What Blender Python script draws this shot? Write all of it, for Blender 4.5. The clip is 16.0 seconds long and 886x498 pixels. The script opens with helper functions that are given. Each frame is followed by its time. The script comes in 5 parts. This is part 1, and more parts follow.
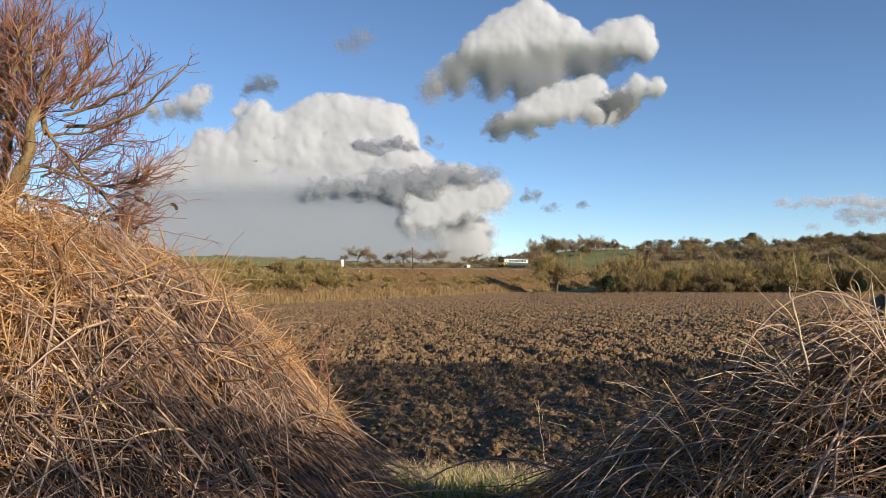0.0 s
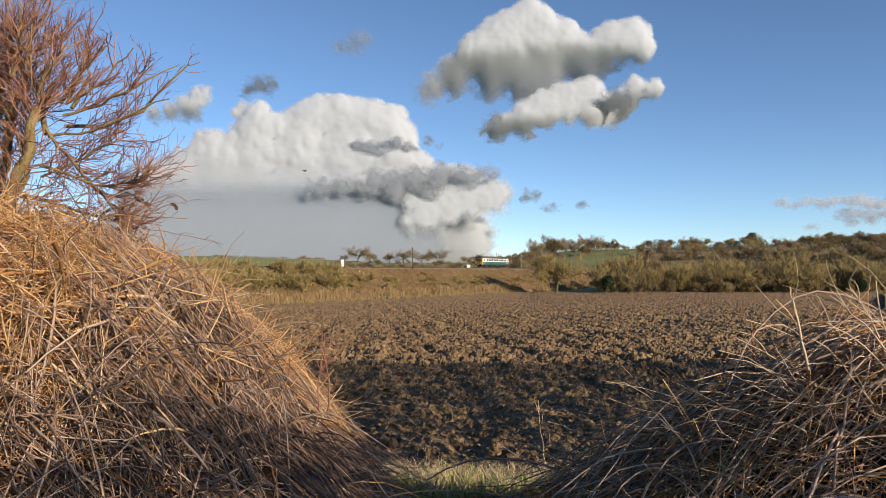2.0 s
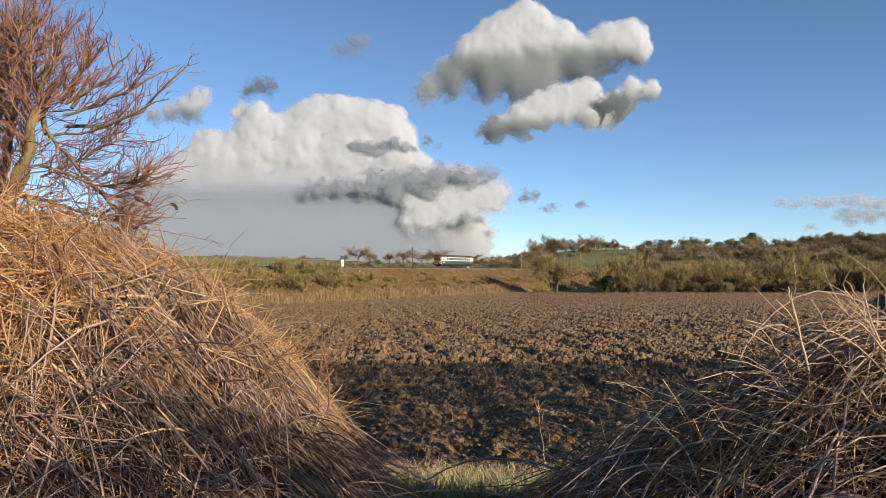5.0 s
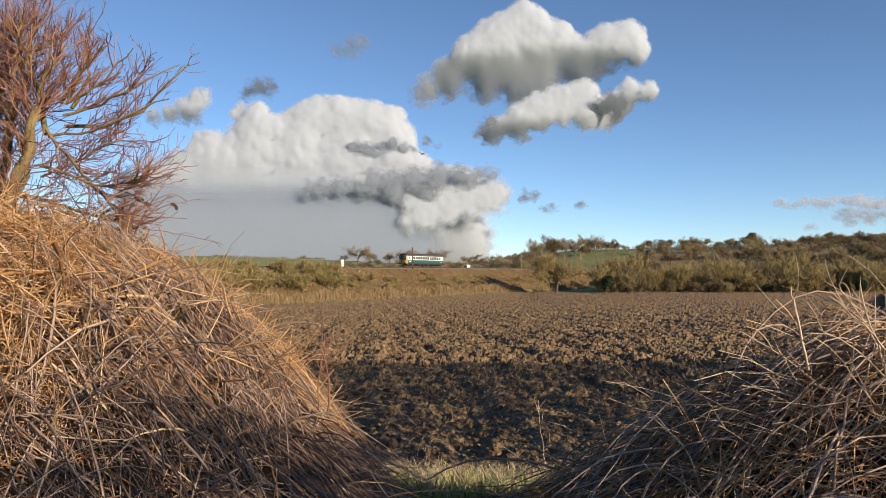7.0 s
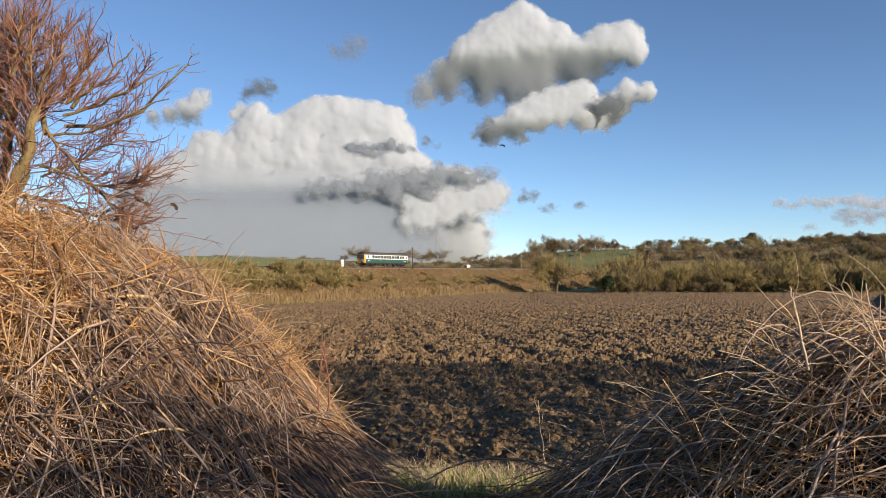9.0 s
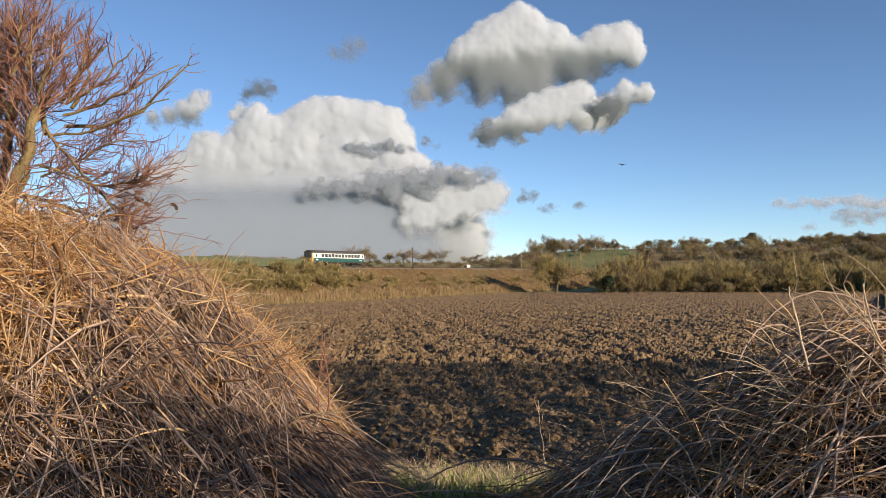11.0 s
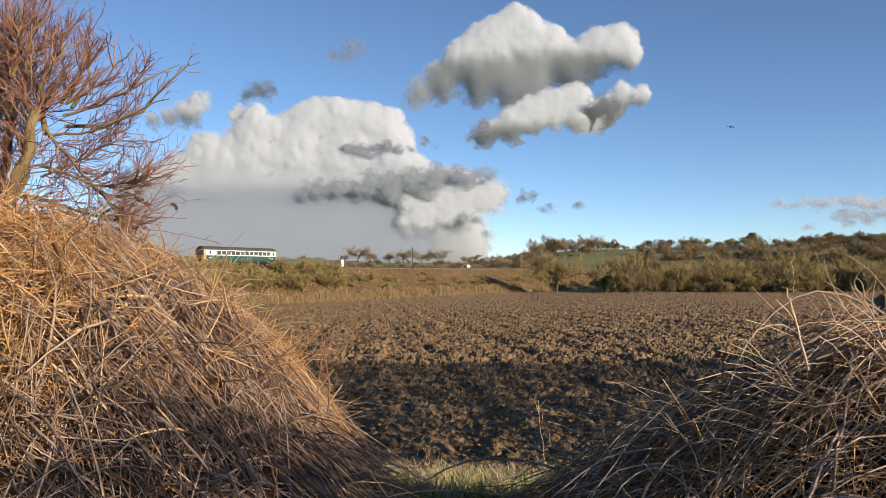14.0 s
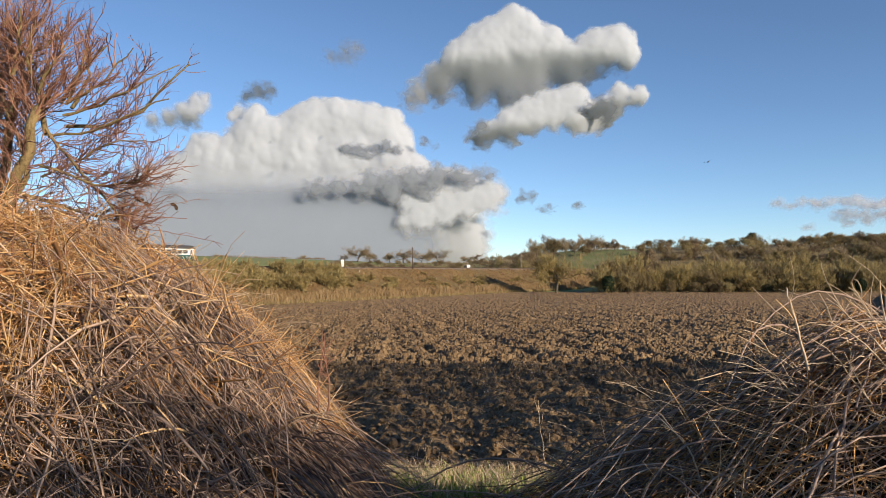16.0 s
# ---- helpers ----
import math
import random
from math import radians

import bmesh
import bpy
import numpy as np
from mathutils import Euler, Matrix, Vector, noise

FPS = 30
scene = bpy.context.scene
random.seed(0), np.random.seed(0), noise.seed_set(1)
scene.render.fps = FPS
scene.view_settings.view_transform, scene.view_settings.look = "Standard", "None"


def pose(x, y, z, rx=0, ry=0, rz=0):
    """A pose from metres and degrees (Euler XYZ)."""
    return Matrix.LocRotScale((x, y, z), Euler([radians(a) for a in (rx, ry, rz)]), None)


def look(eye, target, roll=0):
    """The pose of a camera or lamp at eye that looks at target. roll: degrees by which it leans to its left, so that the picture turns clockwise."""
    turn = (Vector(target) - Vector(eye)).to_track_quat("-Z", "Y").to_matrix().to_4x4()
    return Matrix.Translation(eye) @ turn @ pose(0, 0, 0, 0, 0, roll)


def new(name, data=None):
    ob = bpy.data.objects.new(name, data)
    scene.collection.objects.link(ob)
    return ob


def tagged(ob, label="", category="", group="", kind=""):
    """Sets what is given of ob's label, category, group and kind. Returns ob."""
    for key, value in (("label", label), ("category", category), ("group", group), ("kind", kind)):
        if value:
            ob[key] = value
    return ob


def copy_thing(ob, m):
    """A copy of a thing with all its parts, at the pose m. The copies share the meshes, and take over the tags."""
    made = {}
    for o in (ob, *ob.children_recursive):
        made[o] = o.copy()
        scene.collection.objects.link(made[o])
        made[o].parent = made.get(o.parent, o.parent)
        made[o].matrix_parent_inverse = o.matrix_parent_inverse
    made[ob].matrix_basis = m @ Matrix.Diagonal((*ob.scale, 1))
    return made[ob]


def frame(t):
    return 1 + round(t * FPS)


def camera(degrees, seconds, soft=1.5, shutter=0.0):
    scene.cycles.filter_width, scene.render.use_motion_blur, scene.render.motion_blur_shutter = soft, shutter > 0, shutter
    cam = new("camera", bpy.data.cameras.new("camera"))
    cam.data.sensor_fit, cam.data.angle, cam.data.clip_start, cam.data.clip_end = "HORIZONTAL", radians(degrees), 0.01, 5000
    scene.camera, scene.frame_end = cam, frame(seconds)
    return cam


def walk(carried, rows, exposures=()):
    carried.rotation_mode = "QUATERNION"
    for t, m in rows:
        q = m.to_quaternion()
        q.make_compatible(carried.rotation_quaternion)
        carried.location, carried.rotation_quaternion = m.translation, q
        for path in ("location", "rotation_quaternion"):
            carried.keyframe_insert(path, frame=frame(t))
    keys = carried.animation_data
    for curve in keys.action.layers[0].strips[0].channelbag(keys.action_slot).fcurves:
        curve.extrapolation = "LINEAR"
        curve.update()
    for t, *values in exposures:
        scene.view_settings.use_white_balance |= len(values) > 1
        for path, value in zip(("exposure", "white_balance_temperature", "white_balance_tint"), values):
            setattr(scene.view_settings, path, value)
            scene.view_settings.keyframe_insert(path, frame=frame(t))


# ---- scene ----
cam = camera(63, 16.0, soft=0.75, shutter=0.4)
CAM_POSE = pose(0, 0, 3.0, 90 + 1.75, 0, 0)
walk(cam, [(0.0, CAM_POSE), (16.0, CAM_POSE)], [(0.0, 0.67, 6200, 9), (16.0, 0.67, 6200, 9)])

# ---- world and sun ----
SUN_TO = Vector((0.72, -0.69, 0.0)).normalized()
SUN_ELEV = radians(16.0)
world = bpy.data.worlds.new("winter_sky")
scene.world = world
world.use_nodes = True
wn = world.node_tree
sky = wn.nodes.new("ShaderNodeTexSky")
sky.sky_type = "NISHITA"
sky.sun_disc = False
sky.sun_elevation = SUN_ELEV
sky.sun_rotation = math.atan2(SUN_TO.x, SUN_TO.y)
sky.altitude = 1500
sky.air_density, sky.dust_density, sky.ozone_density = 0.8, 0.0, 2.3
bg = wn.nodes["Background"]
bg.inputs["Strength"].default_value = 0.094
wn.links.new(sky.outputs[0], bg.inputs[0])
sun = new("sun", bpy.data.lights.new("sun", "SUN"))
sun.data.energy, sun.data.angle, sun.data.color = 5.0, radians(0.5), (1.0, 0.79, 0.57)
SUN_DIR = Vector((SUN_TO.x * math.cos(SUN_ELEV), SUN_TO.y * math.cos(SUN_ELEV), math.sin(SUN_ELEV)))
sun.matrix_world = look(SUN_DIR * 100, (0, 0, 0))


# ---- materials ----
def material(name, colours, scale=2.0, rough=0.9, bump=0.0, bump_scale=20.0, island=0.0, metal=0.0, fine=0.35, translucent=0.0, random_object=0.0):
    """A rough surface: a ramp of colours over noise at two scales, with fine relief."""
    m = bpy.data.materials.new(name)
    m.use_nodes = True
    nt = m.node_tree
    n, l = nt.nodes, nt.links
    b = n["Principled BSDF"]
    b.inputs["Roughness"].default_value = rough
    b.inputs["Metallic"].default_value = metal
    b.inputs["Specular IOR Level"].default_value = 0.25
    co = n.new("ShaderNodeTexCoord")
    a = n.new("ShaderNodeTexNoise")
    a.inputs["Scale"].default_value, a.inputs["Detail"].default_value = scale, 5
    c = n.new("ShaderNodeTexNoise")
    c.inputs["Scale"].default_value, c.inputs["Detail"].default_value = scale * 9, 4
    l.new(co.outputs["Object"], a.inputs["Vector"])
    l.new(co.outputs["Object"], c.inputs["Vector"])
    mix = n.new("ShaderNodeMix")
    mix.inputs[0].default_value = fine
    l.new(a.outputs[0], mix.inputs[2])
    l.new(c.outputs[0], mix.inputs[3])
    last = mix.outputs[0]
    if island > 0:
        g = n.new("ShaderNodeNewGeometry")
        mi = n.new("ShaderNodeMix")
        mi.inputs[0].default_value = island
        l.new(last, mi.inputs[2])
        l.new(g.outputs["Random Per Island"], mi.inputs[3])
        last = mi.outputs[0]
    if random_object > 0:
        g = n.new("ShaderNodeObjectInfo")
        mo = n.new("ShaderNodeMix")
        mo.inputs[0].default_value = random_object
        l.new(last, mo.inputs[2])
        l.new(g.outputs["Random"], mo.inputs[3])
        last = mo.outputs[0]
    r = n.new("ShaderNodeValToRGB")
    lo, hi = (0.32, 0.68) if island + random_object == 0 else (0.18, 0.82)
    el = r.color_ramp.elements
    while len(el) < len(colours):
        el.new(0.5)
    for i, col in enumerate(colours):
        el[i].position = lo + (hi - lo) * i / max(1, len(colours) - 1)
        el[i].color = (*col, 1)
    l.new(last, r.inputs[0])
    l.new(r.outputs[0], b.inputs["Base Color"])
    if bump > 0:
        bn = n.new("ShaderNodeTexNoise")
        bn.inputs["Scale"].default_value, bn.inputs["Detail"].default_value = bump_scale, 6
        l.new(co.outputs["Object"], bn.inputs["Vector"])
        bb = n.new("ShaderNodeBump")
        bb.inputs["Strength"].default_value, bb.inputs["Distance"].default_value = bump, 1.0 / bump_scale
        l.new(bn.outputs[0], bb.inputs["Height"])
        l.new(bb.outputs[0], b.inputs["Normal"])
    if translucent > 0:
        t = n.new("ShaderNodeBsdfTranslucent")
        s = n.new("ShaderNodeMixShader")
        s.inputs[0].default_value = translucent
        l.new(r.outputs[0], t.inputs[0])
        l.new(b.outputs[0], s.inputs[1])
        l.new(t.outputs[0], s.inputs[2])
        l.new(s.outputs[0], n["Material Output"].inputs[0])
    return m


SOIL = material("ploughed_clay_soil", [(0.052, 0.035, 0.020), (0.15, 0.100, 0.052), (0.32, 0.222, 0.118)], 1.3, 0.75, 0.9, 14, fine=0.5)
def coarse_relief(m, scale, depth):
    """A second, coarser relief under the fine one."""
    n, l = m.node_tree.nodes, m.node_tree.links
    co, no, bu = n.new("ShaderNodeTexCoord"), n.new("ShaderNodeTexVoronoi"), n.new("ShaderNodeBump")
    no.inputs["Scale"].default_value = scale
    bu.inputs["Distance"].default_value, bu.inputs["Strength"].default_value = depth, 0.9
    bu.invert = True
    l.new(co.outputs["Object"], no.inputs["Vector"])
    l.new(no.outputs["Distance"], bu.inputs["Height"])
    fine = [k for k in n if k.bl_idname == "ShaderNodeBump" and k != bu][0]
    l.new(bu.outputs[0], fine.inputs["Normal"])


coarse_relief(SOIL, 3.2, 0.16)
PASTURE = material("winter_pasture", [(0.15, 0.18, 0.06), (0.21, 0.24, 0.085), (0.24, 0.22, 0.11)], 0.02, 0.95, 0.3, 1.5)
VERGE = material("rough_verge_soil", [(0.05, 0.04, 0.025), (0.11, 0.09, 0.05), (0.13, 0.13, 0.05)], 1.2, 0.95, 0.8, 12)
BANK = material("embankment_turf", [(0.10, 0.066, 0.032), (0.17, 0.112, 0.052), (0.13, 0.10, 0.045), (0.26, 0.165, 0.07)], 0.07, 0.95, 0.8, 1.2, fine=0.4)
STRAW = material("dead_grass_straw", [(0.20, 0.095, 0.035), (0.44, 0.235, 0.09), (0.64, 0.385, 0.165), (0.76, 0.54, 0.29)], 2.0, 0.7, island=0.75, translucent=0.12)
STRAW_PALE = material("pale_dry_stalk", [(0.30, 0.21, 0.13), (0.47, 0.36, 0.24), (0.62, 0.50, 0.36)], 3.0, 0.6, island=0.5)
BRAMBLE = material("bramble_stem", [(0.10, 0.068, 0.053), (0.25, 0.175, 0.135), (0.44, 0.33, 0.255)], 4.0, 0.5, island=0.7)
TWIG = material("hawthorn_twig", [(0.11, 0.048, 0.032), (0.24, 0.12, 0.08), (0.36, 0.20, 0.13)], 4.0, 0.7, island=0.6)
DARK_CANE = material("dark_bramble_cane", [(0.04, 0.027, 0.023), (0.10, 0.068, 0.055), (0.20, 0.145, 0.115)], 4.0, 0.45, island=0.6)
BARK = material("hawthorn_bark", [(0.10, 0.075, 0.035), (0.20, 0.15, 0.07), (0.28, 0.21, 0.10)], 9.0, 0.9, 0.8, 60)
GRASS = material("green_grass", [(0.12, 0.17, 0.03), (0.24, 0.30, 0.06), (0.40, 0.40, 0.14)], 3.0, 0.7, island=0.7, translucent=0.2)
TUSSOCK = material("tawny_tussock_grass", [(0.065, 0.042, 0.022), (0.18, 0.115, 0.053), (0.37, 0.24, 0.10)], 0.06, 0.9, island=0.2)
REED = material("pale_reed_grass", [(0.17, 0.115, 0.055), (0.26, 0.18, 0.09), (0.36, 0.26, 0.135)], 0.2, 0.9, island=0.5)
SCRUB = material("willow_scrub_twigs", [(0.16, 0.125, 0.065), (0.27, 0.215, 0.11), (0.37, 0.31, 0.155)], 0.1, 0.95, island=0.4, random_object=0.6, translucent=0.3)
WOOD_TWIG = material("bare_tree_twigs", [(0.18, 0.135, 0.085), (0.28, 0.215, 0.13), (0.38, 0.30, 0.19)], 0.1, 0.95, island=0.35, random_object=0.6, translucent=0.3)
PALE_WILLOW = material("pale_willow_twigs", [(0.24, 0.19, 0.08), (0.35, 0.28, 0.12), (0.44, 0.36, 0.17)], 0.1, 0.95, island=0.5, translucent=0.3)
TRUNK = material("tree_bark", [(0.05, 0.042, 0.03), (0.10, 0.08, 0.05), (0.16, 0.13, 0.08)], 1.2, 0.95, 0.6, 6)
DARK_BROWN = material("dark_brown_matter", [(0.025, 0.016, 0.010), (0.05, 0.032, 0.02), (0.09, 0.06, 0.035)], 5.0, 0.95, 0.8, 30)


# ---- mesh helpers ----
rng = np.random.default_rng(7)


def mesh_object(name, verts, faces, mat, parent=None, smooth=True):
    """One mesh from arrays of vertices and of equal-sided faces."""
    verts, faces = np.asarray(verts, np.float32), np.asarray(faces, np.int32)
    me = bpy.data.meshes.new(name)
    k = faces.shape[1]
    me.vertices.add(len(verts))
    me.vertices.foreach_set("co", verts.ravel())
    me.loops.add(faces.size)
    me.loops.foreach_set("vertex_index", faces.ravel())
    me.polygons.add(len(faces))
    me.polygons.foreach_set("loop_start", np.arange(0, faces.size, k, dtype=np.int32))
    me.polygons.foreach_set("use_smooth", np.full(len(faces), smooth))
    me.update(calc_edges=True)
    me.materials.append(mat)
    ob = new(name, me)
    ob.parent = parent
    return ob


def part(name, bm, mat, parent=None, label="", smooth=False):
    """A bmesh as one mesh object under a thing."""
    me = bpy.data.meshes.new(name)
    bmesh.ops.recalc_face_normals(bm, faces=bm.faces)
    bm.to_mesh(me)
    bm.free()
    me.materials.append(mat)
    if smooth:
        me.polygons.foreach_set("use_smooth", np.full(len(me.polygons), True))
    ob = new(name, me)
    ob.parent = parent
    return tagged(ob, label)


def box(bm, x0, x1, y0, y1, z0, z1, bevel=0.0):
    r = bmesh.ops.create_cube(bm, size=1.0, matrix=Matrix.Translation(((x0 + x1) / 2, (y0 + y1) / 2, (z0 + z1) / 2)) @ Matrix.Diagonal((x1 - x0, y1 - y0, z1 - z0, 1)))
    if bevel > 0:
        edges = list({e for v in r["verts"] for e in v.link_edges})
        bmesh.ops.bevel(bm, geom=edges, offset=bevel, segments=2, affect="EDGES", profile=0.5)
    return bm


def cylinder(bm, p, q, r0, r1, seg=12):
    p, q = Vector(p), Vector(q)
    m = Matrix.Translation((p + q) / 2) @ (q - p).to_track_quat("Z", "Y").to_matrix().to_4x4()
    bmesh.ops.create_cone(bm, cap_ends=True, segments=seg, radius1=r0, radius2=r1, depth=(q - p).length, matrix=m)
    return bm


def tubes(lines, radii, sides=3):
    """Vertices and quads of tubes along lines (n, k, 3) with radii (n, k)."""
    lines, radii = np.asarray(lines, float), np.asarray(radii, float)
    n, k, _ = lines.shape
    d = np.gradient(lines, axis=1)
    d /= np.linalg.norm(d, axis=2, keepdims=True) + 1e-9
    ref = np.where(np.abs(d[..., 2:3]) > 0.9, np.array([1.0, 0, 0]), np.array([0, 0, 1.0]))
    u = np.cross(d, ref)
    u /= np.linalg.norm(u, axis=2, keepdims=True) + 1e-9
    w = np.cross(d, u)
    ang = np.arange(sides) / sides * 2 * np.pi
    v = lines[:, :, None] + radii[:, :, None, None] * (u[:, :, None] * np.cos(ang)[:, None] + w[:, :, None] * np.sin(ang)[:, None])
    base = (np.arange(n)[:, None, None] * k + np.arange(k - 1)[None, :, None]) * sides
    j = np.arange(sides)
    j2 = (j + 1) % sides
    f = np.stack([base + j, base + j2, base + sides + j2, base + sides + j], axis=-1)
    return v.reshape(-1, 3), f.reshape(-1, 4)


def ribbons(lines, widths):
    """Vertices and quads of flat blades along lines (n, k, 3), each turned at random about its length."""
    lines = np.asarray(lines, float)
    n, k, _ = lines.shape
    a = rng.uniform(0, np.pi, n)
    side = np.stack([np.cos(a), np.sin(a), np.zeros(n)], axis=1)[:, None] * np.asarray(widths)[:, :, None] / 2
    v = np.stack([lines - side, lines + side], axis=2).reshape(-1, 3)
    base = (np.arange(n)[:, None] * k + np.arange(k - 1)[None]) * 2
    f = np.stack([base, base + 1, base + 3, base + 2], axis=-1).reshape(-1, 4)
    return v, f


def joined(pieces):
    vs, fs, at = [], [], 0
    for v, f in pieces:
        vs.append(v)
        fs.append(f + at)
        at += len(v)
    return np.concatenate(vs), np.concatenate(fs)


def bends(starts, ends, sag, k=5, wander=0.05):
    """Curved lines from starts to ends that hang by sag and wander at random."""
    t = np.linspace(0, 1, k)[None, :, None]
    n = len(starts)
    p = starts[:, None] * (1 - t) + ends[:, None] * t
    arch = 4 * t * (1 - t)
    length = np.linalg.norm(ends - starts, axis=1)[:, None, None]
    p = p + arch * rng.normal(0, 1, (n, 1, 3)) * wander * length
    p = p + rng.normal(0, 1, (n, k, 3)) * wander * 0.13 * length * np.minimum(1, t * 4)
    p[:, :, 2] += (arch[:, :, 0] * np.asarray(sag).reshape(-1, 1))
    return p


def hash2(i, j, seed):
    h = np.sin(i * 127.1 + j * 311.7 + seed * 74.7) * 43758.5453
    return h - np.floor(h)


def value_noise(x, y, seed=0):
    i, j = np.floor(x), np.floor(y)
    a, b = x - i, y - j
    a, b = a * a * (3 - 2 * a), b * b * (3 - 2 * b)
    return (hash2(i, j, seed) * (1 - a) + hash2(i + 1, j, seed) * a) * (1 - b) + (hash2(i, j + 1, seed) * (1 - a) + hash2(i + 1, j + 1, seed) * a) * b


def fbm(x, y, seed=0, octaves=4):
    s, w = 0, 0.5
    for o in range(octaves):
        s = s + w * value_noise(x * 2 ** o, y * 2 ** o, seed + o)
        w /= 2
    return s


def lumps(x, y, size, seed):
    """Heights of rounded clods, one to a jittered cell, of uneven size and height."""
    x, y = x / size, y / size
    i, j = np.floor(x), np.floor(y)
    best = np.zeros_like(x)
    for di in (-1, 0, 1):
        for dj in (-1, 0, 1):
            ci, cj = i + di, j + dj
            px, py = ci + hash2(ci, cj, seed), cj + hash2(ci, cj, seed + 1)
            r = 0.35 + 0.5 * hash2(ci, cj, seed + 2)
            turn = hash2(ci, cj, seed + 3) * 3.1
            dx, dy = x - px, y - py
            ex, ey = dx * np.cos(turn) + dy * np.sin(turn), (dy * np.cos(turn) - dx * np.sin(turn)) * (1.0 + 0.7 * hash2(ci, cj, seed + 4))
            h = np.sqrt(np.maximum(0, r * r - ex * ex - ey * ey)) * (0.4 + 0.6 * hash2(ci, cj, seed + 5))
            best = np.maximum(best, h)
    return best * size


def clods(x, y, size, seed):
    """Heights of broken angular clods, one to a jittered cell, each tilted its own way."""
    x, y = x / size, y / size
    i, j = np.floor(x), np.floor(y)
    best = np.zeros_like(x)
    for di in (-1, 0, 1):
        for dj in (-1, 0, 1):
            ci, cj = i + di, j + dj
            dx, dy = x - ci - hash2(ci, cj, seed), y - cj - hash2(ci, cj, seed + 1)
            r = 0.3 + 0.5 * hash2(ci, cj, seed + 2)
            turn = hash2(ci, cj, seed + 3) * 3.1
            ex, ey = dx * np.cos(turn) + dy * np.sin(turn), (dy * np.cos(turn) - dx * np.sin(turn)) * (1.0 + 0.8 * hash2(ci, cj, seed + 4))
            d = np.maximum(np.maximum(np.abs(ex), np.abs(ey)), 0.72 * (np.abs(ex) + np.abs(ey)))
            tilt = 1 + (hash2(ci, cj, seed + 6) - 0.5) * 1.6 * ex / r + (hash2(ci, cj, seed + 7) - 0.5) * 1.6 * ey / r
            h = r * np.clip((r - d) * 2.0 / r, 0, 1) * np.clip(tilt, 0.2, 2) * (0.25 + 0.6 * hash2(ci, cj, seed + 5))
            best = np.maximum(best, h)
    return best * size


# ---- lie of the land ----
TRACK_AT, TRACK_WAY = np.array([20.0, 250.1]), np.array([math.cos(radians(238.6)), math.sin(radians(238.6))])
TRACK_SIDE = np.array([-TRACK_WAY[1], TRACK_WAY[0]])
RAIL_Z = 4.1
BANK_TOP = 3.45


def field_height(y):
    return np.interp(y, [2, 4, 6, 8, 10, 14, 45, 90, 130, 220, 300], [1.4, 1.4, 1.05, 0.5, 0.15, 0.0, -0.9, -2.1, -3.0, -3.3, -3.3])


def land_height(x, y):
    """The open land: the bank by the lane, the falling field and the hills round it."""
    r = np.hypot(x, y)
    az = np.where(y > 1, 784 + 1279 * x / np.maximum(y, 1), np.where(x > 0, 3000, -1500))
    sky = np.interp(az, [-200, 300, 560, 700, 860, 930, 1000, 1100, 1300, 1568, 1800], [26, 27, 21, 15, 15, 24, 36, 38, 40, 44, 44]) / 1279
    peak = np.interp(az, [300, 560, 700, 860, 930, 1000, 1100], [700, 700, 650, 600, 480, 430, 400])
    t = np.clip((r - 255) / (peak - 255), 0, 1)
    t = t * t * (3 - 2 * t)
    top = 3.0 + sky * np.minimum(r, peak) + np.maximum(0, r - peak) * sky * 0.35
    low = field_height(np.where(y > 2, y, 2.0))
    return low * (1 - t) + top * t


def build_ground():
    """One sheet from underfoot to the horizon."""
    radii = np.concatenate([np.linspace(0.0, 12, 30), np.geomspace(13, 4600, 130)])
    ang = np.linspace(0, 2 * np.pi, 361)[:-1]
    R, A = np.meshgrid(radii, ang, indexing="ij")
    x, y = R * np.sin(A), R * np.cos(A)
    z = land_height(x, y) - np.where((R > 7) & (y > 7), 0.25, 0.03)
    z += (fbm(x / 40, y / 40, 3) - 0.5) * np.clip(R / 150 - 1.5, 0, 3)
    v = np.stack([x, y, z], axis=-1).reshape(-1, 3)
    n, m = R.shape
    i, j = np.meshgrid(np.arange(n - 1), np.arange(m), indexing="ij")
    f = np.stack([i * m + j, i * m + (j + 1) % m, (i + 1) * m + (j + 1) % m, (i + 1) * m + j], axis=-1).reshape(-1, 4)
    return tagged(mesh_object("ground", v, f, PASTURE), "green winter pasture on low rolling hills", "ground", kind="structure")


build_ground()


FURROW = np.array([math.sin(radians(-6.0)), math.cos(radians(-6.0))])


def soil_height(x, y):
    across = x * FURROW[1] - y * FURROW[0]
    near = np.clip((260 - y) / 200, 0.25, 1)
    wob = (fbm(x / 3, y / 3, 11) - 0.5) * 0.5
    x, y = x + (fbm(x / 0.22, y / 0.22, 71, 3) - 0.5) * 0.22, y + (fbm(x / 0.22, y / 0.22, 81, 3) - 0.5) * 0.22
    z = 0.20 * np.sin((across + wob) * 2 * np.pi / 2.4) * near * fbm(x / 5, y / 9, 13)
    z = z - 0.24 * fbm(x / 3, y / 6, 17) * np.exp(-((((across + wob * 0.6) % 7.2) - 2.8) / 0.28) ** 2)
    z = z + (clods(x, y, 0.62, 1) * 0.45 + clods(x + 7, y, 0.33, 21) * 0.8 + clods(x, y + 3, 0.17, 41) * 0.9 + clods(x, y + 5, 0.085, 61) * 0.8) * np.clip(y / 26, 0.5, 1)
    z = z + (fbm(x / 0.12, y / 0.12, 5, 3) - 0.5) * 0.05 + (fbm(x / 8, y / 8, 9) - 0.5) * 0.2
    return z


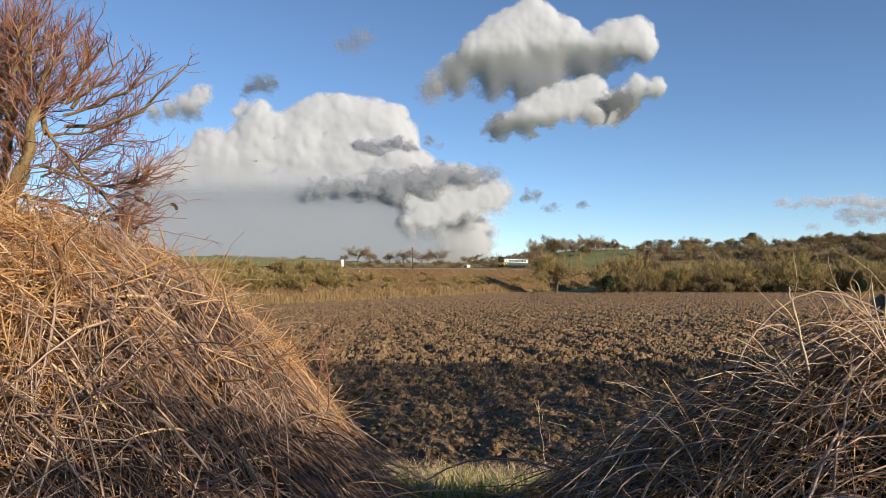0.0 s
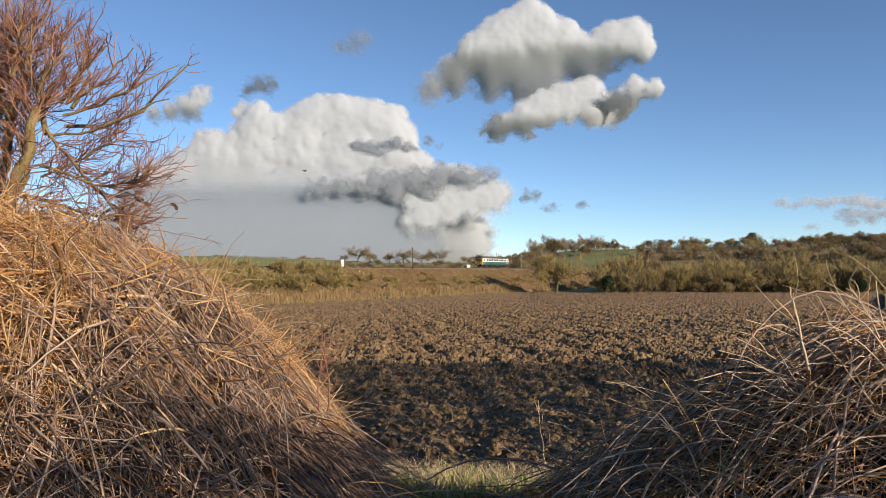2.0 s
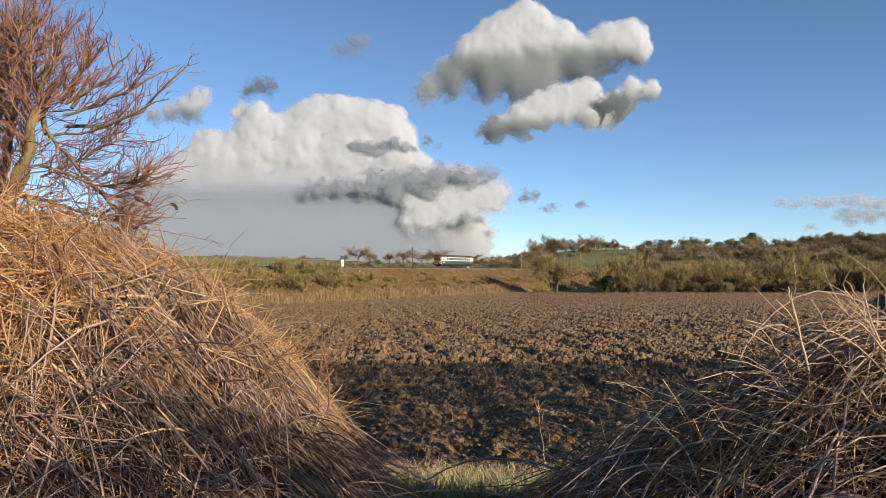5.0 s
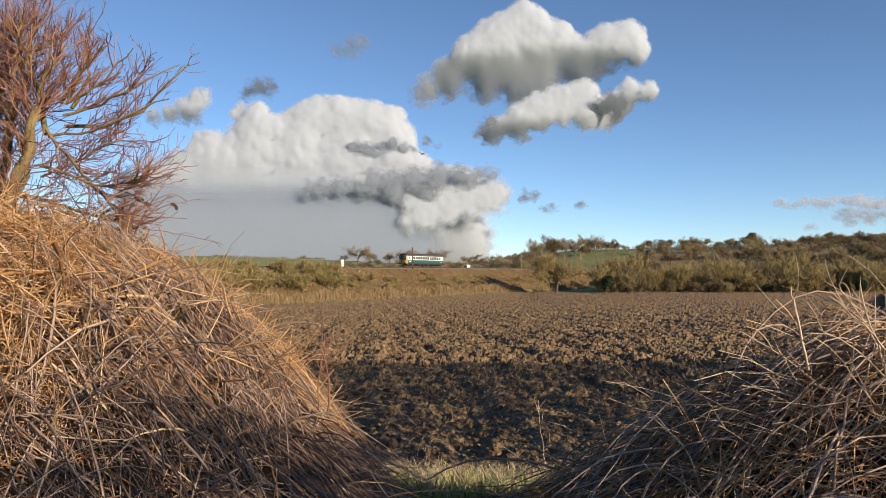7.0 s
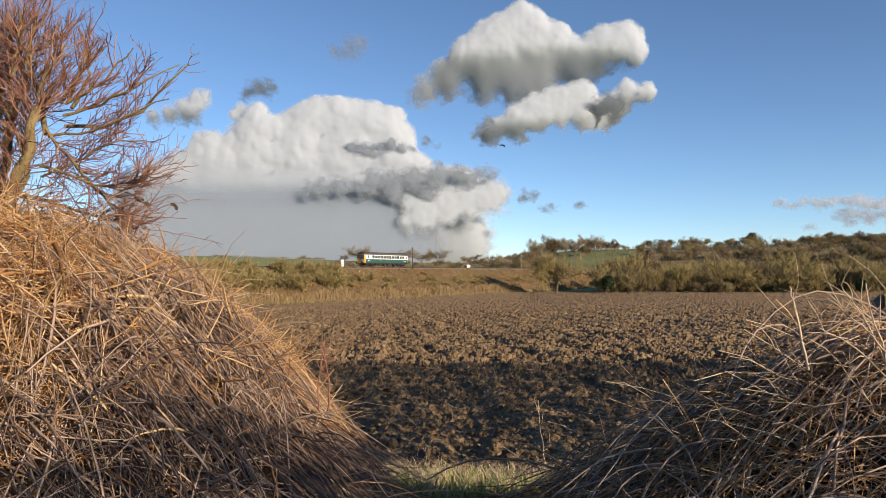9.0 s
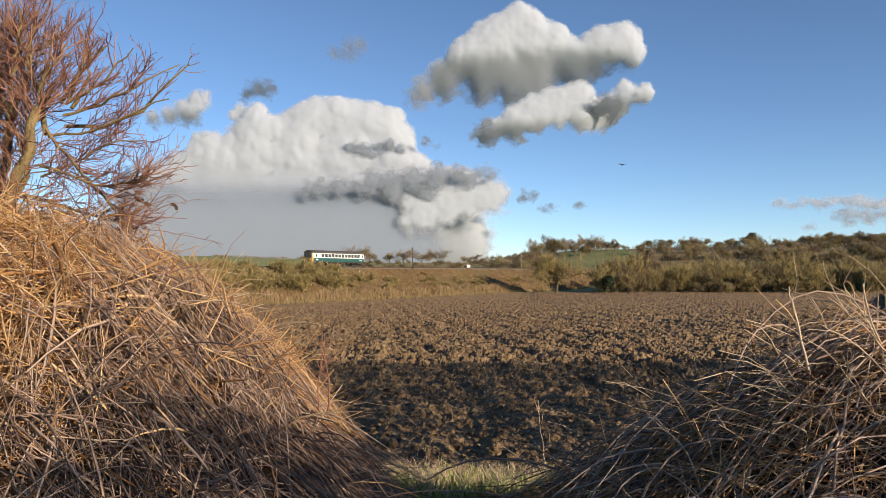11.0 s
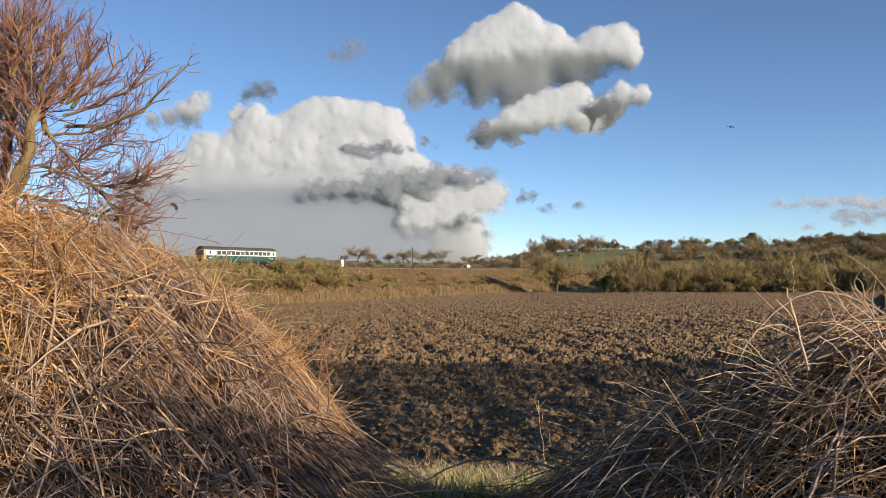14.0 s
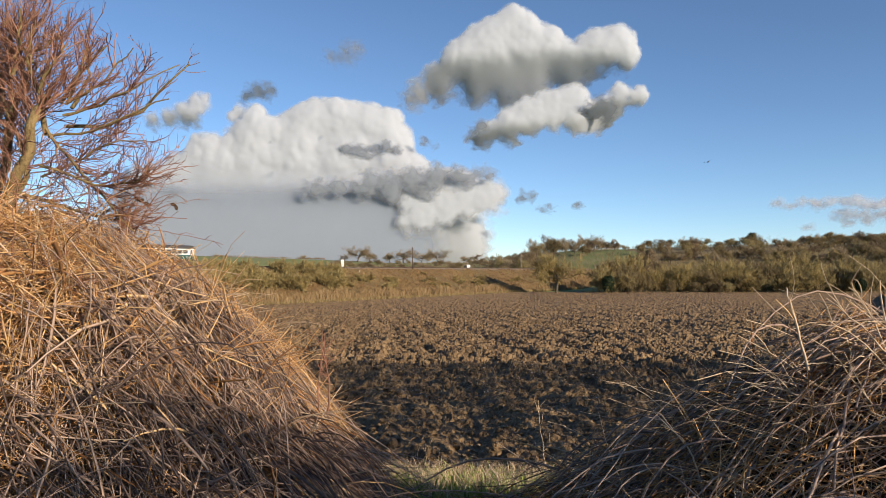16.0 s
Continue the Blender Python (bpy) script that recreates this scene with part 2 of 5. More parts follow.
def far_edge(x):
    """How far the ploughed field reaches at each bearing."""
    base = TRACK_AT + TRACK_SIDE * 19.5
    s = (x * base[1] - base[0]) / (TRACK_WAY[0] - x * TRACK_WAY[1])
    bank = base[1] + s * TRACK_WAY[1]
    return np.where(s > -40, np.minimum(bank, 219), 219)


def build_field():
    nx, ny = 560, 880
    slope = np.concatenate([np.linspace(-0.60, -0.36, 41)[:-1], np.linspace(-0.36, 0.68, nx - 40)])
    t = np.linspace(0, 1, ny)
    far = np.maximum(far_edge(slope), 60.0)
    Y = 8.6 * (far[None] / 8.6) ** t[:, None]
    X = slope[None] * Y
    fade = np.clip((Y - 8.6) / 2.0, 0, 1)
    Z = field_height(Y) + soil_height(X, Y) * (0.25 + 0.75 * fade) - 0.10 - 0.15 * (1 - fade)
    v = np.stack([X, Y, Z], axis=-1).reshape(-1, 3)
    i, j = np.meshgrid(np.arange(ny - 1), np.arange(nx - 1), indexing="ij")
    f = np.stack([i * nx + j, i * nx + j + 1, (i + 1) * nx + j + 1, (i + 1) * nx + j], axis=-1).reshape(-1, 4)
    return tagged(mesh_object("ploughed_field", v, f, SOIL, smooth=False), "freshly ploughed brown clay field with rough clods", "field", kind="structure")


build_field()


def lumps_of(centres, sizes, flat=0.7):
    """Angular lumps: uneven twenty-sided stones at the given places."""
    g = (1 + 5 ** 0.5) / 2
    base = np.array([(-1, g, 0), (1, g, 0), (-1, -g, 0), (1, -g, 0), (0, -1, g), (0, 1, g), (0, -1, -g), (0, 1, -g), (g, 0, -1), (g, 0, 1), (-g, 0, -1), (-g, 0, 1)]) / 1.9
    tri = np.array([(0, 11, 5), (0, 5, 1), (0, 1, 7), (0, 7, 10), (0, 10, 11), (1, 5, 9), (5, 11, 4), (11, 10, 2), (10, 7, 6), (7, 1, 8),
                    (3, 9, 4), (3, 4, 2), (3, 2, 6), (3, 6, 8), (3, 8, 9), (4, 9, 5), (2, 4, 11), (6, 2, 10), (8, 6, 7), (9, 8, 1)])
    n = len(centres)
    v = base[None] * rng.uniform(0.6, 1.3, (n, 12, 1)) * rng.uniform(0.6, 1.3, (n, 1, 3)) * np.array([1, 1, flat])
    a = rng.uniform(0, 2 * np.pi, n)
    c, s = np.cos(a)[:, None], np.sin(a)[:, None]
    v = np.stack([v[..., 0] * c - v[..., 1] * s, v[..., 0] * s + v[..., 1] * c, v[..., 2]], axis=-1) * np.asarray(sizes)[:, None, None] + centres[:, None]
    return v.reshape(-1, 3), (tri[None] + np.arange(n)[:, None, None] * 12).reshape(-1, 3)


def strew(name, count, y0, y1, small, large, mat, label, category, sunk=0.3):
    """Loose lumps strewn over the ploughed soil, thinning out with distance."""
    y = y0 * (y1 / y0) ** rng.uniform(0, 1, count)
    x = rng.uniform(-0.36, 0.62, count) * y
    size = small * (large / small) ** (rng.uniform(0, 1, count) ** 2)
    size = size * np.clip(y / 32, 0.42, 1)
    z = field_height(y) + soil_height(x, y) - 0.10 + size * (0.5 - sunk)
    v, f = lumps_of(np.stack([x, y, z], axis=1), size)
    return tagged(mesh_object(name, v, f, mat, smooth=False), label, category, kind="stuff")


# Pale stones whose colour also stands in for moist glints on the clods.
GLINT_STONE = material("pale_glint_stone", [(0.35, 0.33, 0.30), (0.55, 0.53, 0.49)], 8.0, 0.35, island=0.6)
strew("loose_clods", 10000, 10.0, 95.0, 0.05, 0.21, SOIL, "loose angular clods of brown clay on a ploughed field", "clods")
strew("glint_stones", 1800, 10.0, 45.0, 0.012, 0.035, GLINT_STONE, "small pale stones that stand in for moist glints on ploughed soil", "stones", 0.1)


def along(s, d, z):
    """A point s metres down the line and d metres to its near side."""
    p = TRACK_AT + TRACK_WAY * s + TRACK_SIDE * d
    return (p[0], p[1], z)


def bank_profile(s, d):
    """Height of the embankment's surface, d metres to the near side of the line."""
    a = np.abs(d)
    low = -3.6
    h = BANK_TOP - (BANK_TOP - low) * np.clip((a - 4.0) / 15.5, 0, 1) ** 0.92
    rough = (fbm(s / 6, d / 9, 31) - 0.5) * 2.6 * np.clip((a - 3.5) / 4, 0, 1) * np.clip((20.5 - a) / 3, 0, 1)
    gully = -1.3 * np.exp(-(((s + 12 + d * 0.4) % 37 - 18) / 2.2) ** 2) * np.clip((a - 5) / 3, 0, 1) * np.clip((17 - a) / 5, 0, 1)
    return h + rough + gully


def build_embankment():
    s = np.linspace(-230, 235, 420)
    d = np.linspace(-21, 21, 72)
    S, D = np.meshgrid(s, d, indexing="ij")
    Z = bank_profile(S, D)
    P = TRACK_AT + S[..., None] * TRACK_WAY + D[..., None] * TRACK_SIDE
    v = np.concatenate([P, Z[..., None]], axis=-1).reshape(-1, 3)
    n, m = S.shape
    i, j = np.meshgrid(np.arange(n - 1), np.arange(m - 1), indexing="ij")
    f = np.stack([i * m + j, i * m + j + 1, (i + 1) * m + j + 1, (i + 1) * m + j], axis=-1).reshape(-1, 4)
    return tagged(mesh_object("railway_embankment", v, f, BANK), "railway embankment covered in tawny winter grass", "embankment", kind="structure")


build_embankment()

def smoothstep(a, b, x):
    t = np.clip((x - a) / (b - a), 0, 1)
    return t * t * (3 - 2 * t)


# ---- railway ----
STEEL = material("worn_rail_steel", [(0.09, 0.055, 0.04), (0.16, 0.10, 0.07)], 3.0, 0.5, metal=0.6)
BALLAST = material("grey_brown_ballast", [(0.08, 0.065, 0.05), (0.16, 0.13, 0.10), (0.24, 0.20, 0.16)], 6.0, 0.95, 1.0, 16)
CREOSOTE = material("creosoted_timber", [(0.045, 0.035, 0.025), (0.09, 0.07, 0.05), (0.13, 0.10, 0.07)], 3.0, 0.85, 0.5, 20)
CONCRETE = material("weathered_concrete", [(0.28, 0.25, 0.20), (0.40, 0.36, 0.30), (0.46, 0.43, 0.37)], 4.0, 0.9, 0.4, 30)
WHITE_PAINT = material("white_paint", [(0.66, 0.65, 0.62), (0.78, 0.77, 0.74)], 2.0, 0.55)
DARK_PAINT = material("dark_grey_paint", [(0.03, 0.03, 0.03), (0.055, 0.05, 0.05)], 2.0, 0.7)
TRACK_TURN = math.atan2(TRACK_WAY[1], TRACK_WAY[0])


def line_pose(s, d=0.0, z=0.0):
    x, y, z = along(s, d, z)
    return Matrix.Translation((x, y, z)) @ Matrix.Rotation(TRACK_TURN, 4, "Z")


def build_track():
    s = np.linspace(-200, 225, 220)
    prof = [(-2.6, 3.30), (-1.7, 3.86), (1.7, 3.86), (2.6, 3.30)]
    v = np.concatenate([[along(a, d, z + 0.05 * math.sin(a * 1.7 + d)) for a in s] for d, z in prof])
    n = len(s)
    i, j = np.meshgrid(np.arange(3), np.arange(n - 1), indexing="ij")
    f = np.stack([i * n + j, (i + 1) * n + j, (i + 1) * n + j + 1, i * n + j + 1], axis=-1).reshape(-1, 4)
    bed = tagged(mesh_object("railway_track", v, f, BALLAST, smooth=False), "single railway track on brown stone ballast", "railway track", kind="structure")
    for side in (-0.75, 0.75):
        bm = bmesh.new()
        box(bm, -200, 225, side - 0.035, side + 0.035, 0.12, 0.16)
        box(bm, -200, 225, side - 0.012, side + 0.012, 0.02, 0.12)
        box(bm, -200, 225, side - 0.07, side + 0.07, 0.0, 0.02)
        rail = part("rail", bm, STEEL, bed, "brown worn steel rail")
        rail.matrix_basis = line_pose(0, 0, RAIL_Z - 0.16)
    bm = bmesh.new()
    box(bm, -0.13, 0.13, -1.28, 1.28, -0.14, 0.0, 0.015)
    first = part("sleeper", bm, CREOSOTE, bed)
    first.matrix_basis = line_pose(-40, 0, RAIL_Z - 0.158)
    for k in range(1, 290):
        o = new("sleeper", first.data)
        o.parent = bed
        o.matrix_basis = line_pose(-40 + k * 0.72, 0, RAIL_Z - 0.158)


build_track()


def line_at(px, d):
    """How far down the line a bearing (its slope from the eye) crosses the strip d metres to the near side."""
    b = TRACK_AT + TRACK_SIDE * d
    return (px * b[1] - b[0]) / (TRACK_WAY[0] - px * TRACK_WAY[1])


def on_bank(slope, d, sink=0.0):
    s = line_at(slope, d)
    return along(s, d, float(bank_profile(np.array(s), np.array(d))) - sink)


def build_cabinet(slope, d, w, depth, h, label, side_mat):
    thing = tagged(new("lineside_cabinet"), label, "cabinet")
    bm = box(bmesh.new(), -w / 2, w / 2, -depth / 2, depth / 2, 0.1, h, 0.03)
    part("body", bm, WHITE_PAINT, thing)
    bm = box(bmesh.new(), -w / 2 - 0.05, w / 2 + 0.05, -depth / 2 - 0.05, depth / 2 + 0.05, h + 0.002, h + 0.08, 0.02)
    part("lid", bm, side_mat, thing)
    bm = box(bmesh.new(), -w / 2 - 0.1, w / 2 + 0.1, -depth / 2 - 0.1, depth / 2 + 0.1, -0.5, 0.098)
    part("plinth", bm, CONCRETE, thing)
    bm = box(bmesh.new(), -w / 2 + 0.06, w / 2 - 0.06, -depth / 2 - 0.024, -depth / 2 - 0.002, 0.2, h - 0.1, 0.008)
    door = part("door", bm, WHITE_PAINT, thing)
    bm = box(bmesh.new(), w / 2 - 0.18, w / 2 - 0.14, -depth / 2 - 0.06, -depth / 2 - 0.026, h * 0.5, h * 0.5 + 0.15)
    part("handle", bm, DARK_PAINT, door)
    if side_mat is DARK_PAINT:
        # the cabinet's dark left side, built as a box in dark grey
        bm = box(bmesh.new(), -w / 2 - 0.9, -w / 2 - 0.004, -depth / 2 + 0.1, depth / 2, 0.0, h * 0.86, 0.03)
        part("dark_side_box", bm, DARK_PAINT, thing, "dark grey box forming the cabinet's left side")
    x, y, z = on_bank(slope, d)
    thing.matrix_basis = pose(x, y, z - 0.05)
    return thing


build_cabinet((606 - 784) / 1279, -3.4, 0.58, 0.7, 2.4, "tall white painted steel cabinet beside the railway track", WHITE_PAINT)
build_cabinet((829 - 784) / 1279, -3.6, 1.05, 0.9, 1.7, "squat white equipment cabinet with dark side box by the track", DARK_PAINT)


def build_pole(slope, d, h, r, mat, label, arms):
    thing = tagged(new("telegraph_pole"), label, "pole")
    part("shaft", cylinder(bmesh.new(), (0, 0, -0.6), (0, 0, h), r, r * 0.75, 12), mat, thing, smooth=True)
    for z in arms:
        part("crossarm", box(bmesh.new(), -0.5, 0.5, r, r + 0.1, z - 0.05, z + 0.05, 0.01), mat, thing)
        for x in (-0.42, 0.42):
            part("insulator", cylinder(bmesh.new(), (x, r + 0.05, z + 0.05), (x, r + 0.05, z + 0.19), 0.045, 0.03, 8), CONCRETE, thing, "pale ceramic insulator")
    x, y, z = on_bank(slope, d)
    thing.matrix_basis = pose(x, y, z, 0, 0, 20)
    return thing


build_pole((730 - 784) / 1279, 3.9, 6.0, 0.15, CREOSOTE, "dark wooden telegraph pole with crossarms beside the track", (5.75, 5.2))
build_pole((922 - 784) / 1279, -3.4, 5.6, 0.15, CONCRETE, "pale grey concrete post standing beside the railway track", ())
bm = bmesh.new()
cylinder(bm, (0, 0, -0.3), (0, 0, 0.6), 0.10, 0.09, 10)
marker = part("distance_post", bm, CONCRETE)
tagged(marker, "short pale concrete post beside the railway track", "post")
marker.matrix_basis = Matrix.Translation(on_bank((636 - 784) / 1279, 5.2))


# ---- plants: growth helpers ----
def spawn(lines, count, t0, t1, length, spread, up, k=5, droop=0.0):
    """Branches that leave parent lines (n, k, 3) at random, between t0 and t1 of their length."""
    n, kk, _ = lines.shape
    i = rng.integers(0, n, count)
    t = rng.uniform(t0, t1, count) * (kk - 1)
    a = np.minimum(t.astype(int), kk - 2)
    w = (t - a)[:, None]
    p = lines[i, a] * (1 - w) + lines[i, a + 1] * w
    d = lines[i, a + 1] - lines[i, a]
    d /= np.linalg.norm(d, axis=1, keepdims=True) + 1e-9
    q = rng.normal(0, 1, (count, 3))
    q -= d * (q * d).sum(1, keepdims=True)
    q /= np.linalg.norm(q, axis=1, keepdims=True) + 1e-9
    ang = np.abs(rng.normal(spread, spread * 0.3, count))[:, None]
    d = d * np.cos(ang) + q * np.sin(ang)
    d[:, 2] += up
    d /= np.linalg.norm(d, axis=1, keepdims=True)
    size = length * rng.uniform(0.5, 1.25, count)[:, None]
    out = bends(p, p + d * size, np.full(count, -droop), k, 0.08)
    return out


def taper(lines, r0, r1):
    n, k, _ = lines.shape
    return np.broadcast_to(np.linspace(r0, r1, k), (n, k)) * rng.uniform(0.7, 1.2, (n, 1))


def build_tree(label, h, trunk_h, stems, lean, crown, seed_count, twig_mat, name="bare_tree", category="tree", twig=0.045, trunk_r=0.22, up=0.25, low=0.28):
    """A leafless tree: stems, limbs and a crown of fine twigs."""
    thing = tagged(new(name), label, category)
    base = np.zeros((stems, 3))
    base[:, :2] = rng.normal(0, 0.12 * stems ** 0.5 if stems > 1 else 0.0, (stems, 2))
    tip = base.copy()
    tip[:, :2] += rng.normal(0, lean, (stems, 2))
    tip[:, 2] = trunk_h * rng.uniform(0.85, 1.1, stems)
    base[:, 2] = -0.4
    trunks = bends(base, tip, np.zeros(stems), 7, 0.03)
    limbs = spawn(trunks, 11 * max(1, stems // 2), low, 1.0, crown * 0.52, 0.95, up, 5)
    boughs = spawn(limbs, 46 + 6 * stems, 0.25, 1.0, crown * 0.36, 0.7, up * 0.8, 5)
    sprays = spawn(boughs, seed_count // 5, 0.15, 1.0, crown * 0.2, 0.7, up * 0.6, 3)
    twigs = spawn(sprays, seed_count, 0.1, 1.0, crown * 0.11, 0.7, up * 0.5, 2)
    scale = h / max(twigs[..., 2].max(), 0.1)
    for a in (trunks, limbs, boughs, sprays, twigs):
        a *= np.array([1, 1, scale])
    wood = joined([tubes(trunks, taper(trunks, trunk_r, trunk_r * 0.5), 7 if stems < 4 else 4), tubes(limbs, taper(limbs, trunk_r * 0.45, trunk_r * 0.16), 5 if stems < 4 else 3)])
    mesh_object("trunk", *wood, TRUNK, thing)
    crown_mesh = joined([tubes(boughs[:, ::2], taper(boughs[:, ::2], trunk_r * 0.17, twig * 0.6), 3), ribbons(sprays, taper(sprays, twig * 1.3, twig)), ribbons(twigs, taper(twigs, twig, twig * 0.6))])
    mesh_object("crown", *crown_mesh, twig_mat, thing)
    return thing


def place(thing, x, y, z, turn, size, tall=1.0):
    thing.matrix_basis = pose(x, y, z, 0, 0, turn) @ Matrix.Diagonal((size, size, size * tall, 1))


def scatter(kinds, spots):
    """Copies of the kinds at spots (x, y, size, tall); the first use of a kind moves the kind itself."""
    used = set()
    for n, (x, y, size, tall) in enumerate(spots):
        k = kinds[int(rng.integers(len(kinds)))]
        z = float(land_height(np.array(x), np.array(y))) - 0.3
        turn = float(rng.uniform(0, 360))
        m = pose(x, y, z, 0, 0, turn) @ Matrix.Diagonal((size, size, size * tall, 1))
        if k.name in used:
            copy_thing(k, m)
        else:
            k.matrix_basis = m
            used.add(k.name)
    for k in kinds:
        if k.name not in used:
            x, y, size, tall = spots[-1]
            k.matrix_basis = pose(x + 3, y + 3, float(land_height(np.array(x + 3), np.array(y + 3))) - 0.3, 0, 0, 40)


# ---- the wood beyond the field ----
scrubs = []
for n in range(6):
    t = build_tree("leafless olive-brown willow scrub at the field edge", 9.0, 3.6, 7, 1.5, 6.0, 3400, (SCRUB, PALE_WILLOW, SCRUB)[n % 3], "willow_bush", "bush", 0.11, 0.09, up=0.22)
    scrubs.append(tagged(t, group="scrub along the field edge"))
woods = []
for n in range(6):
    t = build_tree("leafless brown broadleaved tree in the hillside wood", 12.0, 5.5, 3, 1.0, 8.5, 3200, (WOOD_TWIG, SCRUB)[n % 2], "bare_tree", "tree", 0.12, 0.16, up=0.12)
    woods.append(tagged(t, group="trees of the hillside wood"))
oaks = []
for n in range(4):
    t = build_tree("bare spreading oak on the skyline", 10.0, 5.0, 1, 0.4, 9.5, 3600, WOOD_TWIG, "oak_tree", "tree", 0.07, 0.32, up=0.10, low=0.38)
    oaks.append(tagged(t, group="oaks on the skyline"))


def slope_of(px):
    return (px - 784) / 1279


edge = []
for px in np.arange(1082, 1640, 13):
    y = 213 + float(rng.uniform(-3, 9))
    edge.append((slope_of(px + rng.uniform(-7, 7)) * y, y, float(rng.uniform(0.6, 1.15)), float(rng.uniform(0.8, 1.15))))
for px in np.arange(1060, 1650, 15):
    y = 232 + float(rng.uniform(-6, 8))
    edge.append((slope_of(px + rng.uniform(-9, 9)) * y, y, float(rng.uniform(0.95, 1.35)), float(rng.uniform(0.85, 1.1))))
scatter(scrubs, edge)
inner = []
for dist, step, size in ((246, 17, 0.85), (266, 16, 0.9), (290, 15, 0.86), (318, 15, 0.78), (346, 15, 0.68), (376, 15, 0.6)):
    for px in np.arange(1085 if dist < 280 else 1130, 1650, step):
        y = dist + float(rng.uniform(-9, 9))
        inner.append((slope_of(px + rng.uniform(-9, 9)) * y, y, size * float(rng.uniform(0.75, 1.15)), float(rng.uniform(0.8, 1.05))))
scatter(woods, inner)
# skyline: (bearing, distance, size)
ridge = [(1000, 440, 1.0), (1012, 446, 0.9), (1042, 425, 1.15), (1063, 430, 0.85), (1074, 436, 0.8), (1105, 420, 0.45), (1155, 430, 0.85), (1212, 410, 0.95), (1236, 408, 0.7),
         (1433, 405, 0.95), (1455, 400, 0.8), (1478, 402, 0.85), (1496, 398, 0.8), (1530, 390, 0.8), (1560, 388, 0.85), (1330, 405, 0.6),
         (632, 620, 1.55), (654, 640, 1.0), (690, 640, 1.0), (714, 640, 1.6), (745, 660, 1.2), (776, 640, 1.4), (820, 660, 1.0), (838, 655, 1.1), (866, 650, 1.0), (538, 720, 0.5), (610, 640, 0.8)]
scatter(oaks, [(slope_of(p) * d, d, s * 1.1, 0.85) for p, d, s in ridge])
knoll = []
for px in np.arange(884, 985, 8):
    y = float(rng.uniform(330, 450))
    knoll.append((slope_of(px) * y, y, float(rng.uniform(0.75, 1.1)), 1.0))
for px in np.arange(588, 960, 4.5):
    y = float(rng.uniform(400, 560))
    knoll.append((slope_of(px) * y, y, float(rng.uniform(0.3, 0.62)), 0.75))
for px in np.arange(975, 1095, 7):
    y = float(rng.uniform(370, 440))
    knoll.append((slope_of(px) * y, y, float(rng.uniform(0.4, 0.75)), 0.9))
scatter([copy_thing(w, w.matrix_basis.copy()) for w in woods[:3]], knoll)


def build_thicket(name, count, px0, px1, r0, r1, tall, width, mat, label):
    """Close-grown bare poles and brushwood that fill the gaps of a wood."""
    a = slope_of(rng.uniform(px0, px1, count))
    y = r0 * (r1 / r0) ** rng.uniform(0, 1, count)
    x = a * y
    keep = fbm(x / 9, y / 12, 23) + rng.uniform(-0.12, 0.12, count) > 0.40
    x, y = x[keep], y[keep]
    n = len(x)
    h = tall * (0.35 + fbm(x / 7, y / 10, 29)) * rng.uniform(0.4, 1.15, n)
    lift = h * rng.uniform(0.0, 0.55, n)
    p = np.stack([x, y, land_height(x, y) - 0.2 + lift], axis=1)
    q = p + np.stack([rng.normal(0, 0.22, n) * h, rng.normal(0, 0.22, n) * h, h - lift], axis=1)
    v, f = ribbons(bends(p, q, np.zeros(n), 3, 0.06), np.array([1, 0.8, 0.4])[None] * width * rng.uniform(0.6, 1.4, (n, 1)))
    return tagged(mesh_object(name, v, f, mat), label, "thicket", kind="stuff")


WOOD_FLOOR = material("woodland_floor", [(0.14, 0.108, 0.06), (0.22, 0.175, 0.095), (0.29, 0.235, 0.125)], 0.15, 0.95, 0.6, 1.5)
A, R = np.meshgrid(np.linspace(slope_of(1055), slope_of(1700), 70), np.geomspace(211, 400, 50), indexing="ij")
A = A + (slope_of(1700) - A) / (slope_of(1700) - slope_of(1055)) * (0.012 + 0.05 * fbm(R / 25, R * 0, 43))
Z = land_height(A * R, R) + 0.25 + (fbm(A * R / 6, R / 6, 37) - 0.5) * 0.8 - 0.6 * (R < 214)
Z[:3] -= np.array([1.2, 0.7, 0.3])[:, None]
i, j = np.meshgrid(np.arange(69), np.arange(49), indexing="ij")
tagged(mesh_object("woodland_floor", np.stack([A * R, R, Z], axis=-1).reshape(-1, 3), np.stack([i * 50 + j, (i + 1) * 50 + j, (i + 1) * 50 + j + 1, i * 50 + j + 1], axis=-1).reshape(-1, 4), WOOD_FLOOR), "brown leaf-strewn floor of a hillside wood", "woodland floor", kind="structure")
build_thicket("woodland_thicket", 24000, 1080, 1660, 214, 385, 3.2, 0.12, SCRUB, "dense leafless tan brushwood covering the hillside")
build_thicket("woodland_thicket", 16000, 575, 985, 380, 560, 2.6, 0.2, WOOD_TWIG, "brown leafless scrub beyond the railway")


build_thicket("woodland_thicket", 5000, 985, 1095, 300, 415, 1.3, 0.16, WOOD_TWIG, "brown leafless scrub below a green hilltop")
build_thicket("far_hedgerow", 2600, 375, 575, 694, 702, 2.2, 0.3, WOOD_TWIG, "dark bare hedgerow along the crest of a green field")


